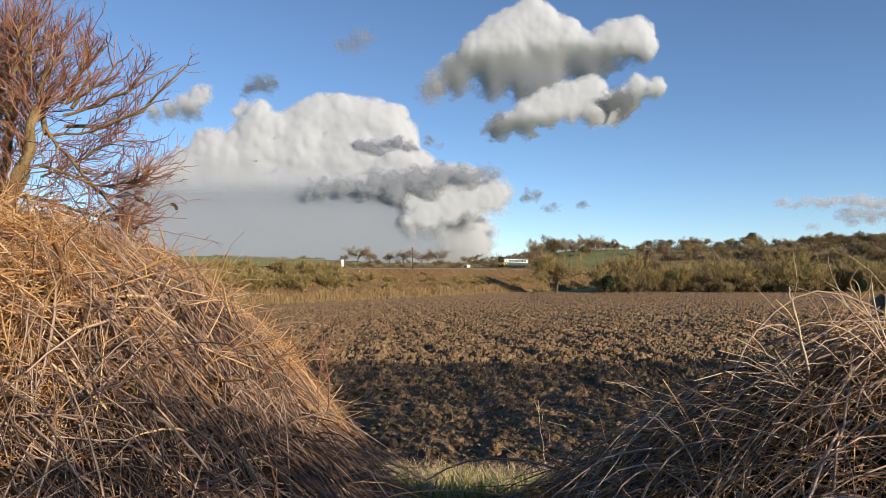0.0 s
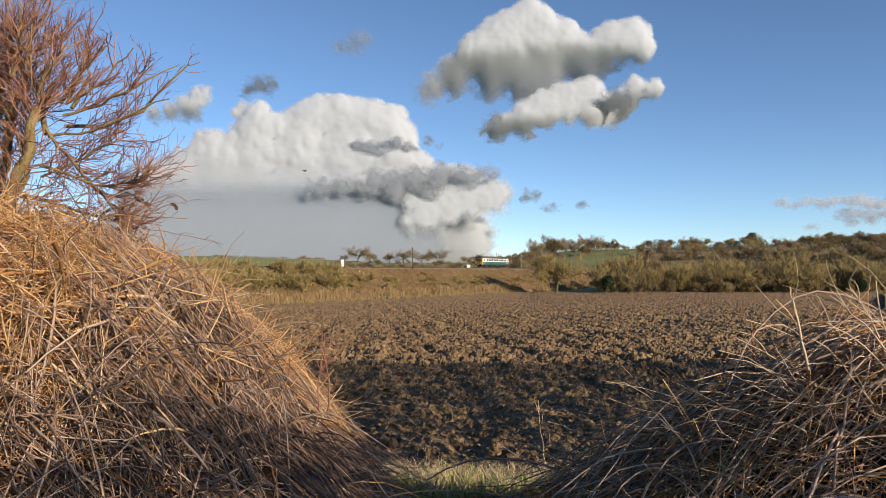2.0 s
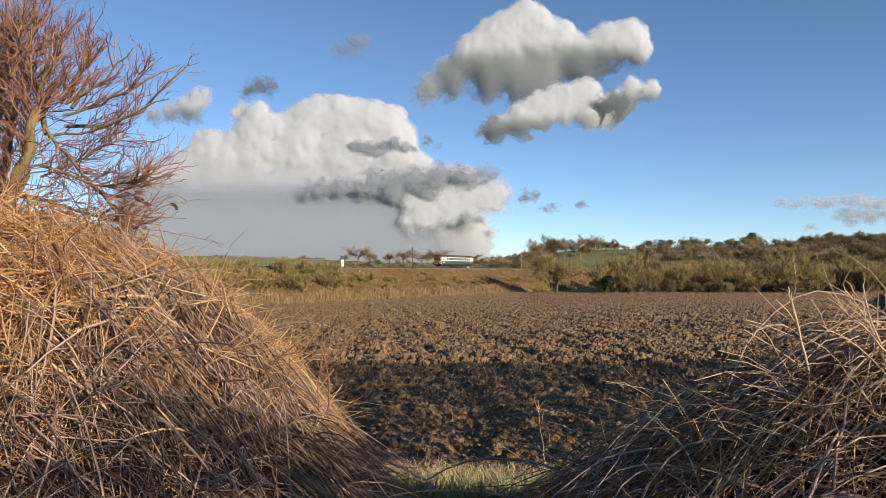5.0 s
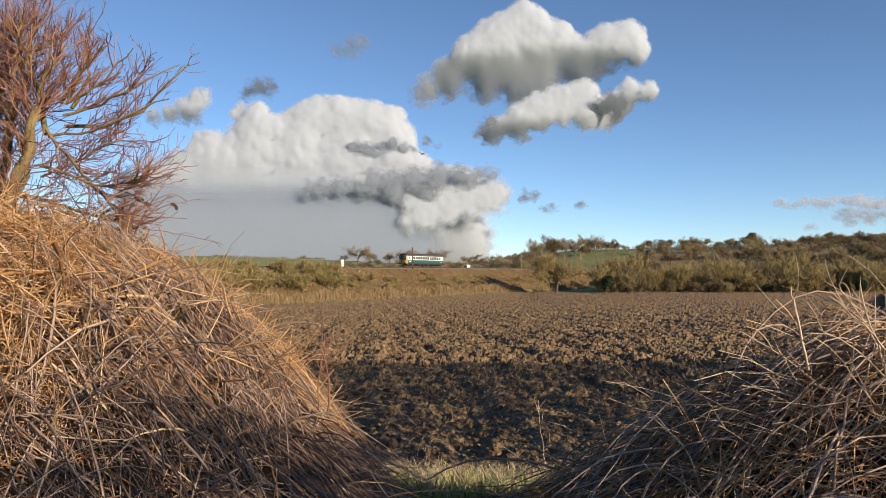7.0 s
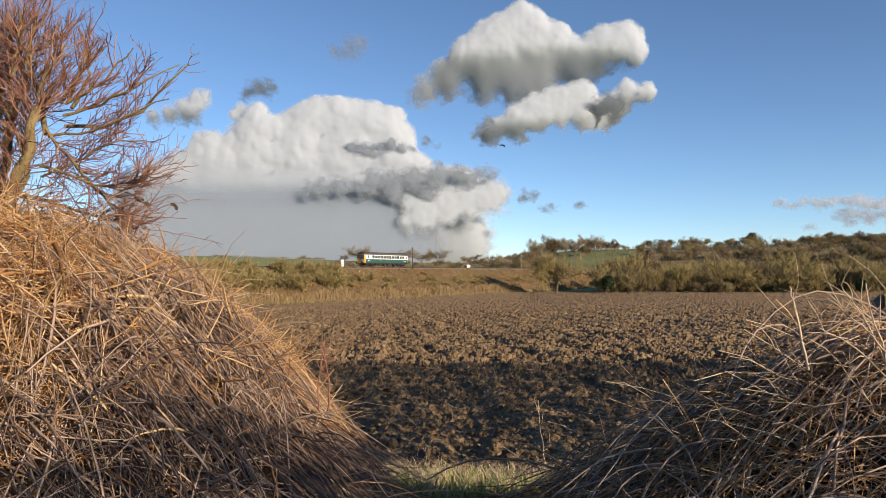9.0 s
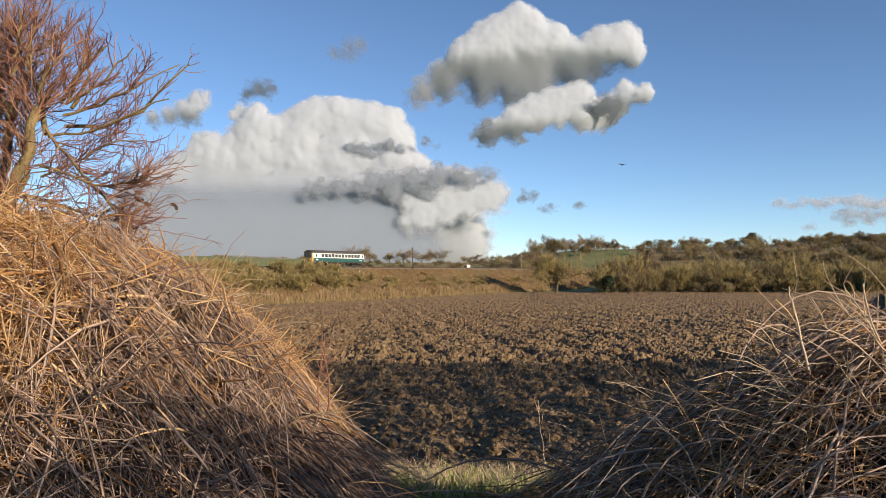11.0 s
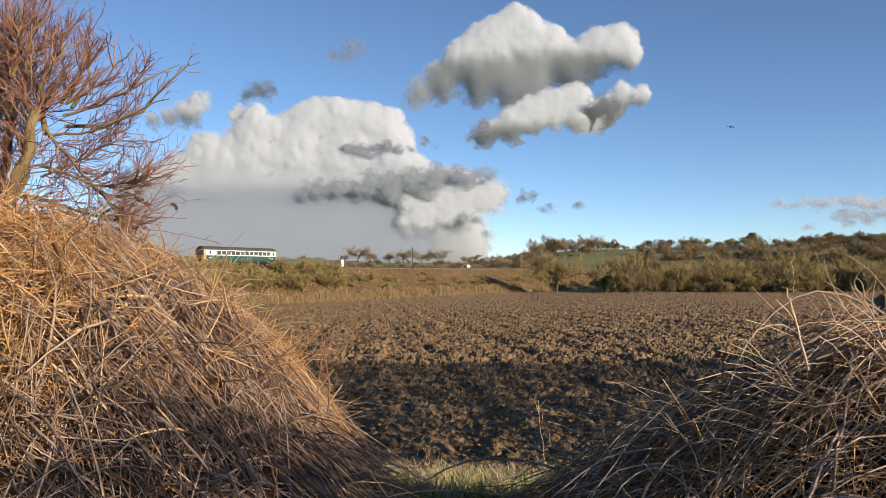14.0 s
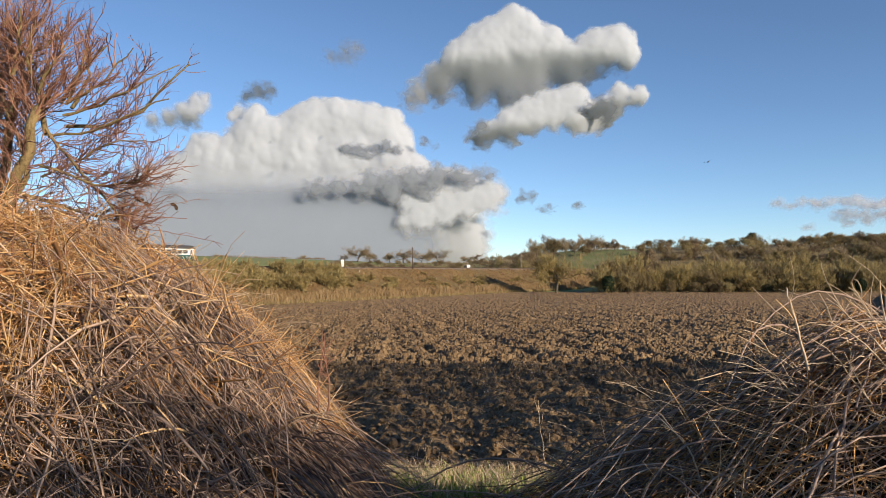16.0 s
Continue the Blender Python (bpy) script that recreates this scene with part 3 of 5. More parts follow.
def build_conifer():
    thing = tagged(new("evergreen_tree"), "dark rounded evergreen tree on the skyline", "tree")
    part("trunk", cylinder(bmesh.new(), (0, 0, -0.5), (0, 0, 3.0), 0.25, 0.15, 8), TRUNK, thing, smooth=True)
    n = 5000
    a, c, r = rng.uniform(0, 2 * np.pi, n), rng.uniform(-1, 1, n), rng.uniform(0.55, 1.0, n) ** 0.4
    lump = 0.85 + 0.25 * np.sin(a * 3 + c * 4) * np.cos(c * 7 + a)
    p = np.stack([np.cos(a) * np.sqrt(1 - c * c) * 2.6, np.sin(a) * np.sqrt(1 - c * c) * 2.6, 4.0 + c * 3.3], axis=1)
    p = (p - [0, 0, 4.0]) * (r * lump)[:, None] + [0, 0, 4.0]
    q = p + rng.normal(0, 0.28, (n, 3))
    mesh_object("crown", *ribbons(bends(p, q, np.zeros(n), 3, 0.05), np.full((n, 3), 0.16)), EVERGREEN, thing)
    return thing


EVERGREEN = material("dark_evergreen_leaf", [(0.012, 0.022, 0.010), (0.025, 0.042, 0.018), (0.04, 0.06, 0.025)], 0.5, 0.7, island=0.5)
yew = build_conifer()
place(yew, slope_of(1331) * 400, 400, float(land_height(np.array(slope_of(1331) * 400), np.array(400.0))), 0, 1.15)
holly = build_conifer()
tagged(holly, "dark green holly bush at the edge of the wood", "bush")
place(holly, slope_of(1076) * 208, 208, -3.5, 30, 0.75)
holly = copy_thing(holly, pose(slope_of(1523) * 206, 206, -3.5, 0, 0, 80) @ Matrix.Diagonal((0.8, 0.8, 0.8, 1)))

# the lone tree before the embankment
lone = build_tree("bare spreading tree standing at the foot of the embankment", 11.5, 5.6, 2, 0.8, 9.6, 6500, PALE_WILLOW, "bare_tree", "tree", 0.10, 0.30, up=0.12, low=0.55)
place(lone, slope_of(984) * 206, 206, -3.4, 70, 1.08)


# ---- growth on the embankment ----
def build_sward(name, count, d0, d1, s0, s1, height, width, mat, label, category):
    """Blades of long dead grass over a strip of the embankment, in uneven tufts."""
    s, d = rng.uniform(s0, s1, count), rng.uniform(d0, d1, count)
    keep = fbm(s / 3, d / 2, 77) + rng.uniform(-0.2, 0.2, count) > 0.42
    s, d = s[keep], d[keep]
    n = len(s)
    z = bank_profile(s, d)
    p = TRACK_AT + s[:, None] * TRACK_WAY + d[:, None] * TRACK_SIDE
    p = np.concatenate([p, z[:, None] - 0.05], axis=1)
    h = height * rng.uniform(0.5, 1.3, n) * (0.5 + fbm(s / 4, d / 4, 91))
    q = p + np.stack([rng.normal(-0.1, 0.22, n) * h, rng.normal(0, 0.22, n) * h, h], axis=1)
    v, f = ribbons(bends(p, q, np.zeros(n), 3, 0.08), np.linspace(1, 0.35, 3)[None] * width * rng.uniform(0.6, 1.3, (n, 1)))
    return tagged(mesh_object(name, v, f, mat), label, category, kind="stuff")


build_sward("tussock_grass", 90000, 3.2, 16.5, -80, 170, 0.28, 0.12, TUSSOCK, "tawny dead tussock grass on the embankment slope", "grass")
build_sward("reed_fringe", 30000, 16.0, 19.5, -60, 170, 1.5, 0.11, REED, "pale dry reeds along the foot of the embankment", "reeds")

MARGIN = material("pale_field_margin_grass", [(0.17, 0.13, 0.06), (0.26, 0.20, 0.09), (0.33, 0.26, 0.125)], 0.3, 0.9, island=0.5)


def build_margin():
    """A strip of short pale grass between the reeds and the plough."""
    n = 9000
    s, d = rng.uniform(-60, 170, n), rng.uniform(18.6, 20.6, n)
    xy = TRACK_AT + s[:, None] * TRACK_WAY + d[:, None] * TRACK_SIDE
    a = np.concatenate([xy, field_height(xy[:, 1])[:, None] - 0.05], axis=1)
    h = rng.uniform(0.3, 0.75, n)
    b = a + np.stack([rng.normal(0, 0.3, n) * h, rng.normal(0, 0.3, n) * h, h], axis=1)
    v, f = ribbons(bends(a, b, np.zeros(n), 3, 0.05), np.array([1, 0.8, 0.3])[None] * 0.12 * rng.uniform(0.6, 1.4, (n, 1)))
    return tagged(mesh_object("margin_grass", v, f, MARGIN), "short pale grass strip between reeds and ploughed soil", "grass", kind="stuff")


build_margin()

bushes = []
for n in range(4):
    t = build_tree("low leafless olive-brown thorn scrub on the embankment", 2.4, 0.7, 8, 0.7, 2.6, 1700, PALE_WILLOW, "thorn_scrub", "bush", 0.085, 0.035, up=0.3)
    bushes.append(tagged(t, group="scrub on the embankment"))
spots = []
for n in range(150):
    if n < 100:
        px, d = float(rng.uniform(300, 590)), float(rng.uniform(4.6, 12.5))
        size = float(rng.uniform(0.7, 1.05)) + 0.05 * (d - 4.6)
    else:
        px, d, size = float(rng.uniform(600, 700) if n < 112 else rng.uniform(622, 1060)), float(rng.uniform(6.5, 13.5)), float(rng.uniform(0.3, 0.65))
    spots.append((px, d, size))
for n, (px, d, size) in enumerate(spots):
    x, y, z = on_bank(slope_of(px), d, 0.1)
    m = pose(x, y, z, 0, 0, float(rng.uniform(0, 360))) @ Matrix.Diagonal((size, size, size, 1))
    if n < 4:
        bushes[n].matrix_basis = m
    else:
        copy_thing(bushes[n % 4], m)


# ---- verge and hedges close by ----
def left_mound(x, y):
    prof = 1.95 * np.tanh(np.maximum(0, -x - 0.62) * 0.74) / np.tanh(1.45) * 0.93
    yf = smoothstep(1.7, 4.6, y) * (1 - smoothstep(7.0, 10.0, y))
    lump = (fbm(x / 0.5, y / 0.5, 51) - 0.45) * 0.5 * np.clip(prof, 0, 1)
    return field_height(y) + (prof + lump) * yf


def right_mound(x, y):
    prof = np.clip((x - 0.12) / 2.0, 0, 1.1) * (1 - smoothstep(2.9, 3.8, x))
    yf = smoothstep(1.5, 3.4, y) * (1 - smoothstep(3.8, 5.6, y))
    lump = (fbm(x / 0.45, y / 0.45, 57) - 0.45) * 0.45 * np.clip(prof * 2, 0, 1)
    return field_height(y) + (prof * 1.08 + lump) * yf


def build_bank(name, height, x0, x1, y0, y1, label):
    x, y = np.linspace(x0, x1, 90), np.linspace(y0, y1, 90)
    X, Y = np.meshgrid(x, y, indexing="ij")
    Z = height(X, Y) - 0.10 + (fbm(X / 0.15, Y / 0.15, 63) - 0.5) * 0.12
    v = np.stack([X, Y, Z], axis=-1).reshape(-1, 3)
    i, j = np.meshgrid(np.arange(89), np.arange(89), indexing="ij")
    f = np.stack([i * 90 + j, (i + 1) * 90 + j, (i + 1) * 90 + j + 1, i * 90 + j + 1], axis=-1).reshape(-1, 4)
    return tagged(mesh_object(name, v, f, DARK_BROWN), label, "bank", kind="structure")


# Solid dark backing that makes the gaps between the stems read dark.
build_bank("verge_bank", left_mound, -6.0, 0.2, 1.6, 10.5, "solid dark brown mass under the stems of the hedge bank")
build_bank("verge_bank", right_mound, -0.5, 5.5, 1.4, 7.5, "solid dark brown mass under the stems of the bramble bank")


def build_tangle(name, height, count, x0, x1, y0, y1, length, radius, mat, label, category, way, lift, flat=0.5, k=5, arch=0.1):
    """A mat of stems that lie and arch over a bank."""
    x, y = rng.uniform(x0, x1, count), rng.uniform(y0, y1, count)
    z = height(x, y)
    keep = z - field_height(y) > 0.08
    x, y, z = x[keep], y[keep], z[keep]
    n = len(x)
    size = length * rng.uniform(0.35, 1.3, n)
    ang = np.where(rng.uniform(0, 1, n) < 0.22, rng.normal(way, 0.6, n), rng.uniform(0, 2 * np.pi, n))
    ex, ey = x + np.cos(ang) * size * 0.8, y + np.sin(ang) * size * flat
    start = np.stack([x, y, z + rng.uniform(-0.08, lift, n)], axis=1)
    end = np.stack([ex, ey, height(ex, ey) + rng.uniform(-0.1, lift * 1.6, n)], axis=1)
    lines = bends(start, end, rng.uniform(-0.04, arch, n) * size, k, arch * 0.35)
    v, f = tubes(lines, taper(lines, radius, radius * 0.45) * rng.lognormal(0, 0.35, (n, 1)), 3)
    return tagged(mesh_object(name, v, f, mat), label, category, kind="stuff")


def build_bristle(name, height, count, x0, x1, y0, y1, length, radius, mat, label, category, way=(0.15, -0.15, 0.45)):
    """Loose straws that stand out of a bank every way."""
    x, y = rng.uniform(x0, x1, count), rng.uniform(y0, y1, count)
    z = height(x, y)
    keep = z - field_height(y) > 0.15
    a = np.stack([x, y, z - 0.05], axis=1)[keep]
    n = len(a)
    d = rng.normal(0, 1, (n, 3)) * np.array([0.8, 0.6, 0.35]) + np.array(way)
    d /= np.linalg.norm(d, axis=1, keepdims=True)
    size = length * rng.uniform(0.3, 1.4, n)
    lines = bends(a, a + d * size[:, None], rng.uniform(-0.05, 0.15, n) * size, 5, 0.06)
    v, f = tubes(lines, taper(lines, radius, radius * 0.5) * rng.lognormal(0, 0.4, (n, 1)), 3)
    return tagged(mesh_object(name, v, f, mat), label, category, kind="stuff")


build_bristle("dry_straw", left_mound, 4600, -5.0, -1.0, 2.3, 6.5, 0.45, 0.0034, STRAW, "loose orange-brown straws sticking out of a hedge bank", "dead grass")
build_bristle("dry_straw", right_mound, 2600, -0.1, 3.6, 1.8, 5.5, 0.40, 0.003, STRAW, "loose dry straws sticking out of the bramble bank", "dead grass")
build_bristle("pale_straw", right_mound, 760, 0.7, 3.4, 1.8, 4.2, 0.55, 0.0030, STRAW_PALE, "pale long dry straws leaning over the brambles", "dead grass", (-1.1, -0.2, 0.25))
build_bristle("pale_straw", left_mound, 900, -4.6, -0.4, 2.2, 5.6, 0.6, 0.0034, STRAW_PALE, "pale long dry straws leaning over dead grass", "dead grass", (0.4, -0.2, 0.3))
build_tangle("dead_grass", left_mound, 24000, -5.2, -0.85, 2.2, 7.5, 0.62, 0.0025, STRAW, "tangled orange-brown dead grass and bracken on a hedge bank", "dead grass", -0.5, 0.2, 0.8)
build_tangle("bramble_stems", left_mound, 1000, -4.6, 0.5, 2.2, 6.5, 1.2, 0.0042, BRAMBLE, "dark arching bramble stems over dead grass", "bramble", -0.4, 0.22, k=8)
build_tangle("bramble_stems", left_mound, 3600, -1.75, 0.0, 2.6, 6.5, 0.9, 0.0040, BRAMBLE, "grey-brown bramble canes trailing down the bank", "bramble", -0.5, 0.26, 0.7, k=6)
build_tangle("dead_canes", left_mound, 1100, -5.0, -0.9, 3.0, 6.5, 1.0, 0.0056, STRAW, "thick tawny dead canes lying every way over dead grass", "dead canes", -0.3, 0.3, 0.8, k=7)
build_tangle("bramble_stems", left_mound, 2900, -1.9, 0.1, 2.2, 4.6, 0.8, 0.0052, BRAMBLE, "thick grey-brown bramble canes at the foot of the bank", "bramble", -0.5, 0.3, 0.8, k=7)
build_tangle("dead_grass", right_mound, 8000, 0.0, 4.6, 1.7, 6.0, 0.6, 0.003, STRAW, "tangled brown dead grass on the bramble bank", "dead grass", 2.6, 0.16, 0.8)
build_tangle("bramble_stems", right_mound, 2300, -0.2, 4.6, 1.7, 5.6, 1.1, 0.0044, BRAMBLE, "dark tangled bramble stems beside a gap", "bramble", 2.9, 0.2, k=8)


def build_trailing_canes(count, x0, x1, y0, y1, reach, label, height, mat):
    """Long bramble canes that arch from a bank's crest down towards its foot."""
    x, y = rng.uniform(x0, x1, count), rng.uniform(y0, y1, count)
    ex, ey = x + reach * rng.uniform(0.5, 1.2, count), y - rng.uniform(0.0, 0.8, count)
    a = np.stack([x, y, height(x, y) + rng.uniform(0.0, 0.15, count)], axis=1)
    b = np.stack([ex, ey, height(ex, ey) + rng.uniform(-0.05, 0.12, count)], axis=1)
    lines = bends(a, b, rng.uniform(0.05, 0.3, count), 9, 0.04)
    v, f = tubes(lines, taper(lines, 0.0062, 0.003), 4)
    return tagged(mesh_object("bramble_canes", v, f, mat), label, "bramble", kind="stuff")


build_trailing_canes(480, -2.0, -0.9, 2.6, 5.4, 0.78, "long dark bramble canes trailing to the foot of the bank", left_mound, DARK_CANE)
build_trailing_canes(150, 0.9, 2.6, 2.0, 4.4, -0.9, "long bramble canes arching out over a gap", right_mound, BRAMBLE)


def at(a, b, dist):
    """The point on a bearing and at a height as seen from the eye, dist metres off."""
    return np.array([slope_of(a) * dist, dist, 3.0 + (480 - b) / 1279 * dist])


def limb_line(points, dist, k=9):
    """A limb through points (bearing, height), smoothly bent, at about one distance."""
    p = np.array([at(a, b, dist) for a, b in points])
    p[:, 1] += rng.normal(0, 0.12, len(p)).cumsum() * 0.5
    t, q = np.linspace(0, 1, len(p)), np.linspace(0, 1, k)
    return np.stack([np.interp(q, t, p[:, c]) for c in range(3)], axis=1)[None] + rng.normal(0, 0.008, (1, k, 3))


def build_hawthorn():
    thing = tagged(new("hawthorn_bush"), "cut-back leafless hawthorn with reddish twigs and yellowish trunks", "bush")
    trunks = [([(2, 560), (14, 440), (50, 335), (76, 285), (90, 215), (103, 178)], 5.0, 0.052), ([(-20, 480), (2, 340), (14, 240), (24, 180), (30, 140)], 5.25, 0.042),
              ([(86, 240), (70, 170), (44, 105), (50, 35)], 5.05, 0.026), ([(-70, 520), (-50, 300), (-30, 120)], 5.3, 0.05), ([(30, 370), (60, 300), (30, 230), (-10, 160)], 5.2, 0.026)]
    lines = []
    for points, dist, r in trunks:
        line = limb_line(points, dist)
        lines.append(line)
        mesh_object("trunk", *tubes(line, taper(line, r, r * 0.62), 9), BARK, thing)
    arms = [[(92, 212), (150, 212), (215, 178), (270, 135), (313, 95)], [(100, 200), (160, 185), (225, 150), (300, 100)], [(80, 240), (150, 235), (230, 205), (300, 172)], [(103, 180), (140, 130), (190, 85)],
            [(103, 180), (128, 110), (138, 42)], [(103, 178), (170, 140), (228, 82)], [(100, 180), (112, 110), (106, 50)], [(75, 165), (110, 120), (132, 88)], [(40, 100), (90, 75), (125, 48)],
            [(44, 105), (20, 60), (18, 28)], [(30, 140), (10, 90), (6, 30)], [(30, 140), (55, 80), (62, 32)], [(-30, 125), (-20, 70), (-5, 25)], [(70, 290), (150, 320), (220, 330), (262, 300)], [(85, 230), (140, 300), (200, 360), (250, 410)],
            [(60, 310), (130, 280), (190, 250), (245, 240)], [(20, 200), (-10, 120), (-20, 40)], [(40, 340), (120, 370), (190, 390), (240, 372)]]
    boughs = np.concatenate([limb_line(p, 5.0 + 0.12 * rng.normal()) for p in arms])
    for bough in boughs:
        mesh_object("limb", *tubes(bough[None], taper(bough[None], 0.0125, 0.0045), 6), BARK, thing)
    stems = np.concatenate(lines)
    whips = np.concatenate([spawn(stems[:, -4:], 70, 0.3, 1.0, 0.42, 0.75, 0.65, 9), spawn(boughs, 190, 0.05, 0.75, 0.25, 0.55, 0.4, 9)])
    brush = np.concatenate([spawn(stems[:, 1:], 260, 0.05, 0.9, 0.42, 1.0, 0.05, 9), spawn(boughs[-6:], 160, 0.0, 0.9, 0.3, 0.9, 0.0, 9)])
    reach = np.array([at(a, b, 5.0) for a, b in ((305, 268), (332, 292), (300, 310), (285, 240), (315, 345), (355, 352), (330, 385), (395, 432), (300, 345))])
    n = len(reach)
    foot = np.array([at(225 + 18 * rng.normal(), 400 + 15 * rng.normal(), 5.0) for k in range(n)])
    sprays = bends(foot, reach, np.full(n, 0.04), 9, 0.07)
    twigs = spawn(np.concatenate([boughs, whips, brush]), 2300, 0.1, 1.0, 0.15, 0.6, 0.25, 5)
    fine = np.concatenate([spawn(twigs, 2600, 0.2, 1.0, 0.075, 0.7, 0.15, 3), spawn(sprays, 50, 0.3, 1.0, 0.09, 0.7, 0.1, 3)])
    for name, group, r0, r1, sides in (("shoot_brush", whips, 0.0052, 0.0024, 4), ("brushwood", brush, 0.0048, 0.002, 4), ("spray_brush", sprays, 0.004, 0.0018, 4), ("twig_brush", twigs, 0.0030, 0.0016, 3), ("fine_brush", fine, 0.0020, 0.0012, 3)):
        tagged(mesh_object(name, *tubes(group, taper(group, r0, r1), sides), TWIG, thing), kind="stuff")
    return thing


build_hawthorn()


def build_sprays():
    """Thin shoots and climbing stems that rise from the bank before the hawthorn."""
    n = 120
    a = np.stack([rng.uniform(-3.6, -1.9, n), rng.uniform(3.6, 5.0, n), np.zeros(n)], axis=1)
    a[:, 2] = left_mound(a[:, 0], a[:, 1])
    h = rng.uniform(0.15, 0.6, n) * np.clip(1.2 - (a[:, 0] + 3.2) * 0.55, 0.3, 1.2)
    b = a + np.stack([np.clip(rng.normal(0.05, 0.25, n), -0.5, 0.3), rng.normal(0, 0.2, n), h], axis=1)
    shoots = bends(a, b, np.zeros(n), 7, 0.07)
    twigs = spawn(shoots, 300, 0.2, 1.0, 0.2, 0.8, 0.0, 5)
    v, f = joined([tubes(shoots, taper(shoots, 0.0044, 0.002), 4), tubes(twigs, taper(twigs, 0.0026, 0.0014), 3)])
    return tagged(mesh_object("thorn_shoots", v, f, TWIG), "thin red-brown thorn shoots rising through dead grass", "shoots", kind="stuff")


build_sprays()


def build_leaf(ax, az, dist, turn):
    """One withered leaf left on a shoot."""
    bm = bmesh.new()
    rim = [(math.cos(a) * 0.028, math.sin(a) * 0.017) for a in np.linspace(0, 2 * math.pi, 11)[:-1]]
    top = [bm.verts.new((u, -0.003 - 0.012 * abs(w) / 0.017, w)) for u, w in rim]
    low = [bm.verts.new((u, 0.003 - 0.012 * abs(w) / 0.017, w)) for u, w in rim]
    bm.faces.new(top)
    bm.faces.new(list(reversed(low)))
    for k in range(10):
        bm.faces.new((top[k], low[k], low[(k + 1) % 10], top[(k + 1) % 10]))
    leaf = part("withered_leaf", bm, DARK_BROWN)
    tagged(leaf, "dark curled withered leaf hanging on a thorn shoot", "leaf", "withered leaves")
    leaf.matrix_basis = pose(ax, dist, az, 0, turn, 20) @ Matrix.Diagonal((0.7, 0.7, 0.7, 1))
    return leaf


for ax, az, turn in ((-1.87, 3.46, 20), (-1.85, 3.44, 70), (-2.09, 3.49, -30), (-2.12, 3.50, 40), (-2.06, 3.47, 5)):
    build_leaf(ax, az, 5.0, turn)
line = bends(np.array([[-2.35, 5.0, 3.1], [-2.2, 5.0, 3.2]]), np.array([[-1.86, 5.0, 3.48], [-2.09, 5.0, 3.51]]), np.array([0.05, 0.08]), 7, 0.03)
tagged(mesh_object("thorn_shoot", *tubes(line, taper(line, 0.004, 0.002), 5), TWIG), "thin thorn shoots carrying withered leaves", "shoots", kind="stuff")


def build_grass(name, count, x0, x1, y0, y1, height, width, mat, label, ground):
    x, y = rng.uniform(x0, x1, count), rng.uniform(y0, y1, count)
    keep = fbm(x / 0.35, y / 0.5, 15) + rng.uniform(-0.15, 0.15, count) > 0.42
    x, y = x[keep], y[keep]
    n = len(x)
    a = np.stack([x, y, ground(x, y) - 0.06], axis=1)
    h = height * rng.uniform(0.4, 1.3, n)
    b = a + np.stack([rng.normal(0, 0.5, n) * h, rng.normal(0, 0.5, n) * h, h], axis=1)
    v, f = ribbons(bends(a, b, 0.15 * h, 4, 0.1), np.array([1, 0.9, 0.6, 0.15])[None] * width * rng.uniform(0.6, 1.3, (n, 1)))
    return tagged(mesh_object(name, v, f, mat), label, "grass", kind="stuff")


def verge_ground(x, y):
    return field_height(y)


x, y = np.linspace(-4, 5, 60), np.linspace(4.5, 10.2, 50)
X, Y = np.meshgrid(x, y, indexing="ij")
Z = field_height(Y) + (fbm(X / 0.4, Y / 0.4, 19) - 0.5) * 0.2 - 0.02
i, j = np.meshgrid(np.arange(59), np.arange(49), indexing="ij")
tagged(mesh_object("verge", np.stack([X, Y, Z], axis=-1).reshape(-1, 3), np.stack([i * 50 + j, (i + 1) * 50 + j, (i + 1) * 50 + j + 1, i * 50 + j + 1], axis=-1).reshape(-1, 4), VERGE), "rough grassy verge at the field edge", "verge", kind="structure")
build_grass("green_grass", 11000, -1.8, 2.4, 7.0, 9.8, 0.24, 0.015, GRASS, "rough green grass at the edge of the ploughed field", verge_ground)
build_grass("dry_grass", 9500, -1.8, 2.4, 7.2, 9.9, 0.30, 0.009, STRAW_PALE, "pale dry grass at the edge of the ploughed field", verge_ground)


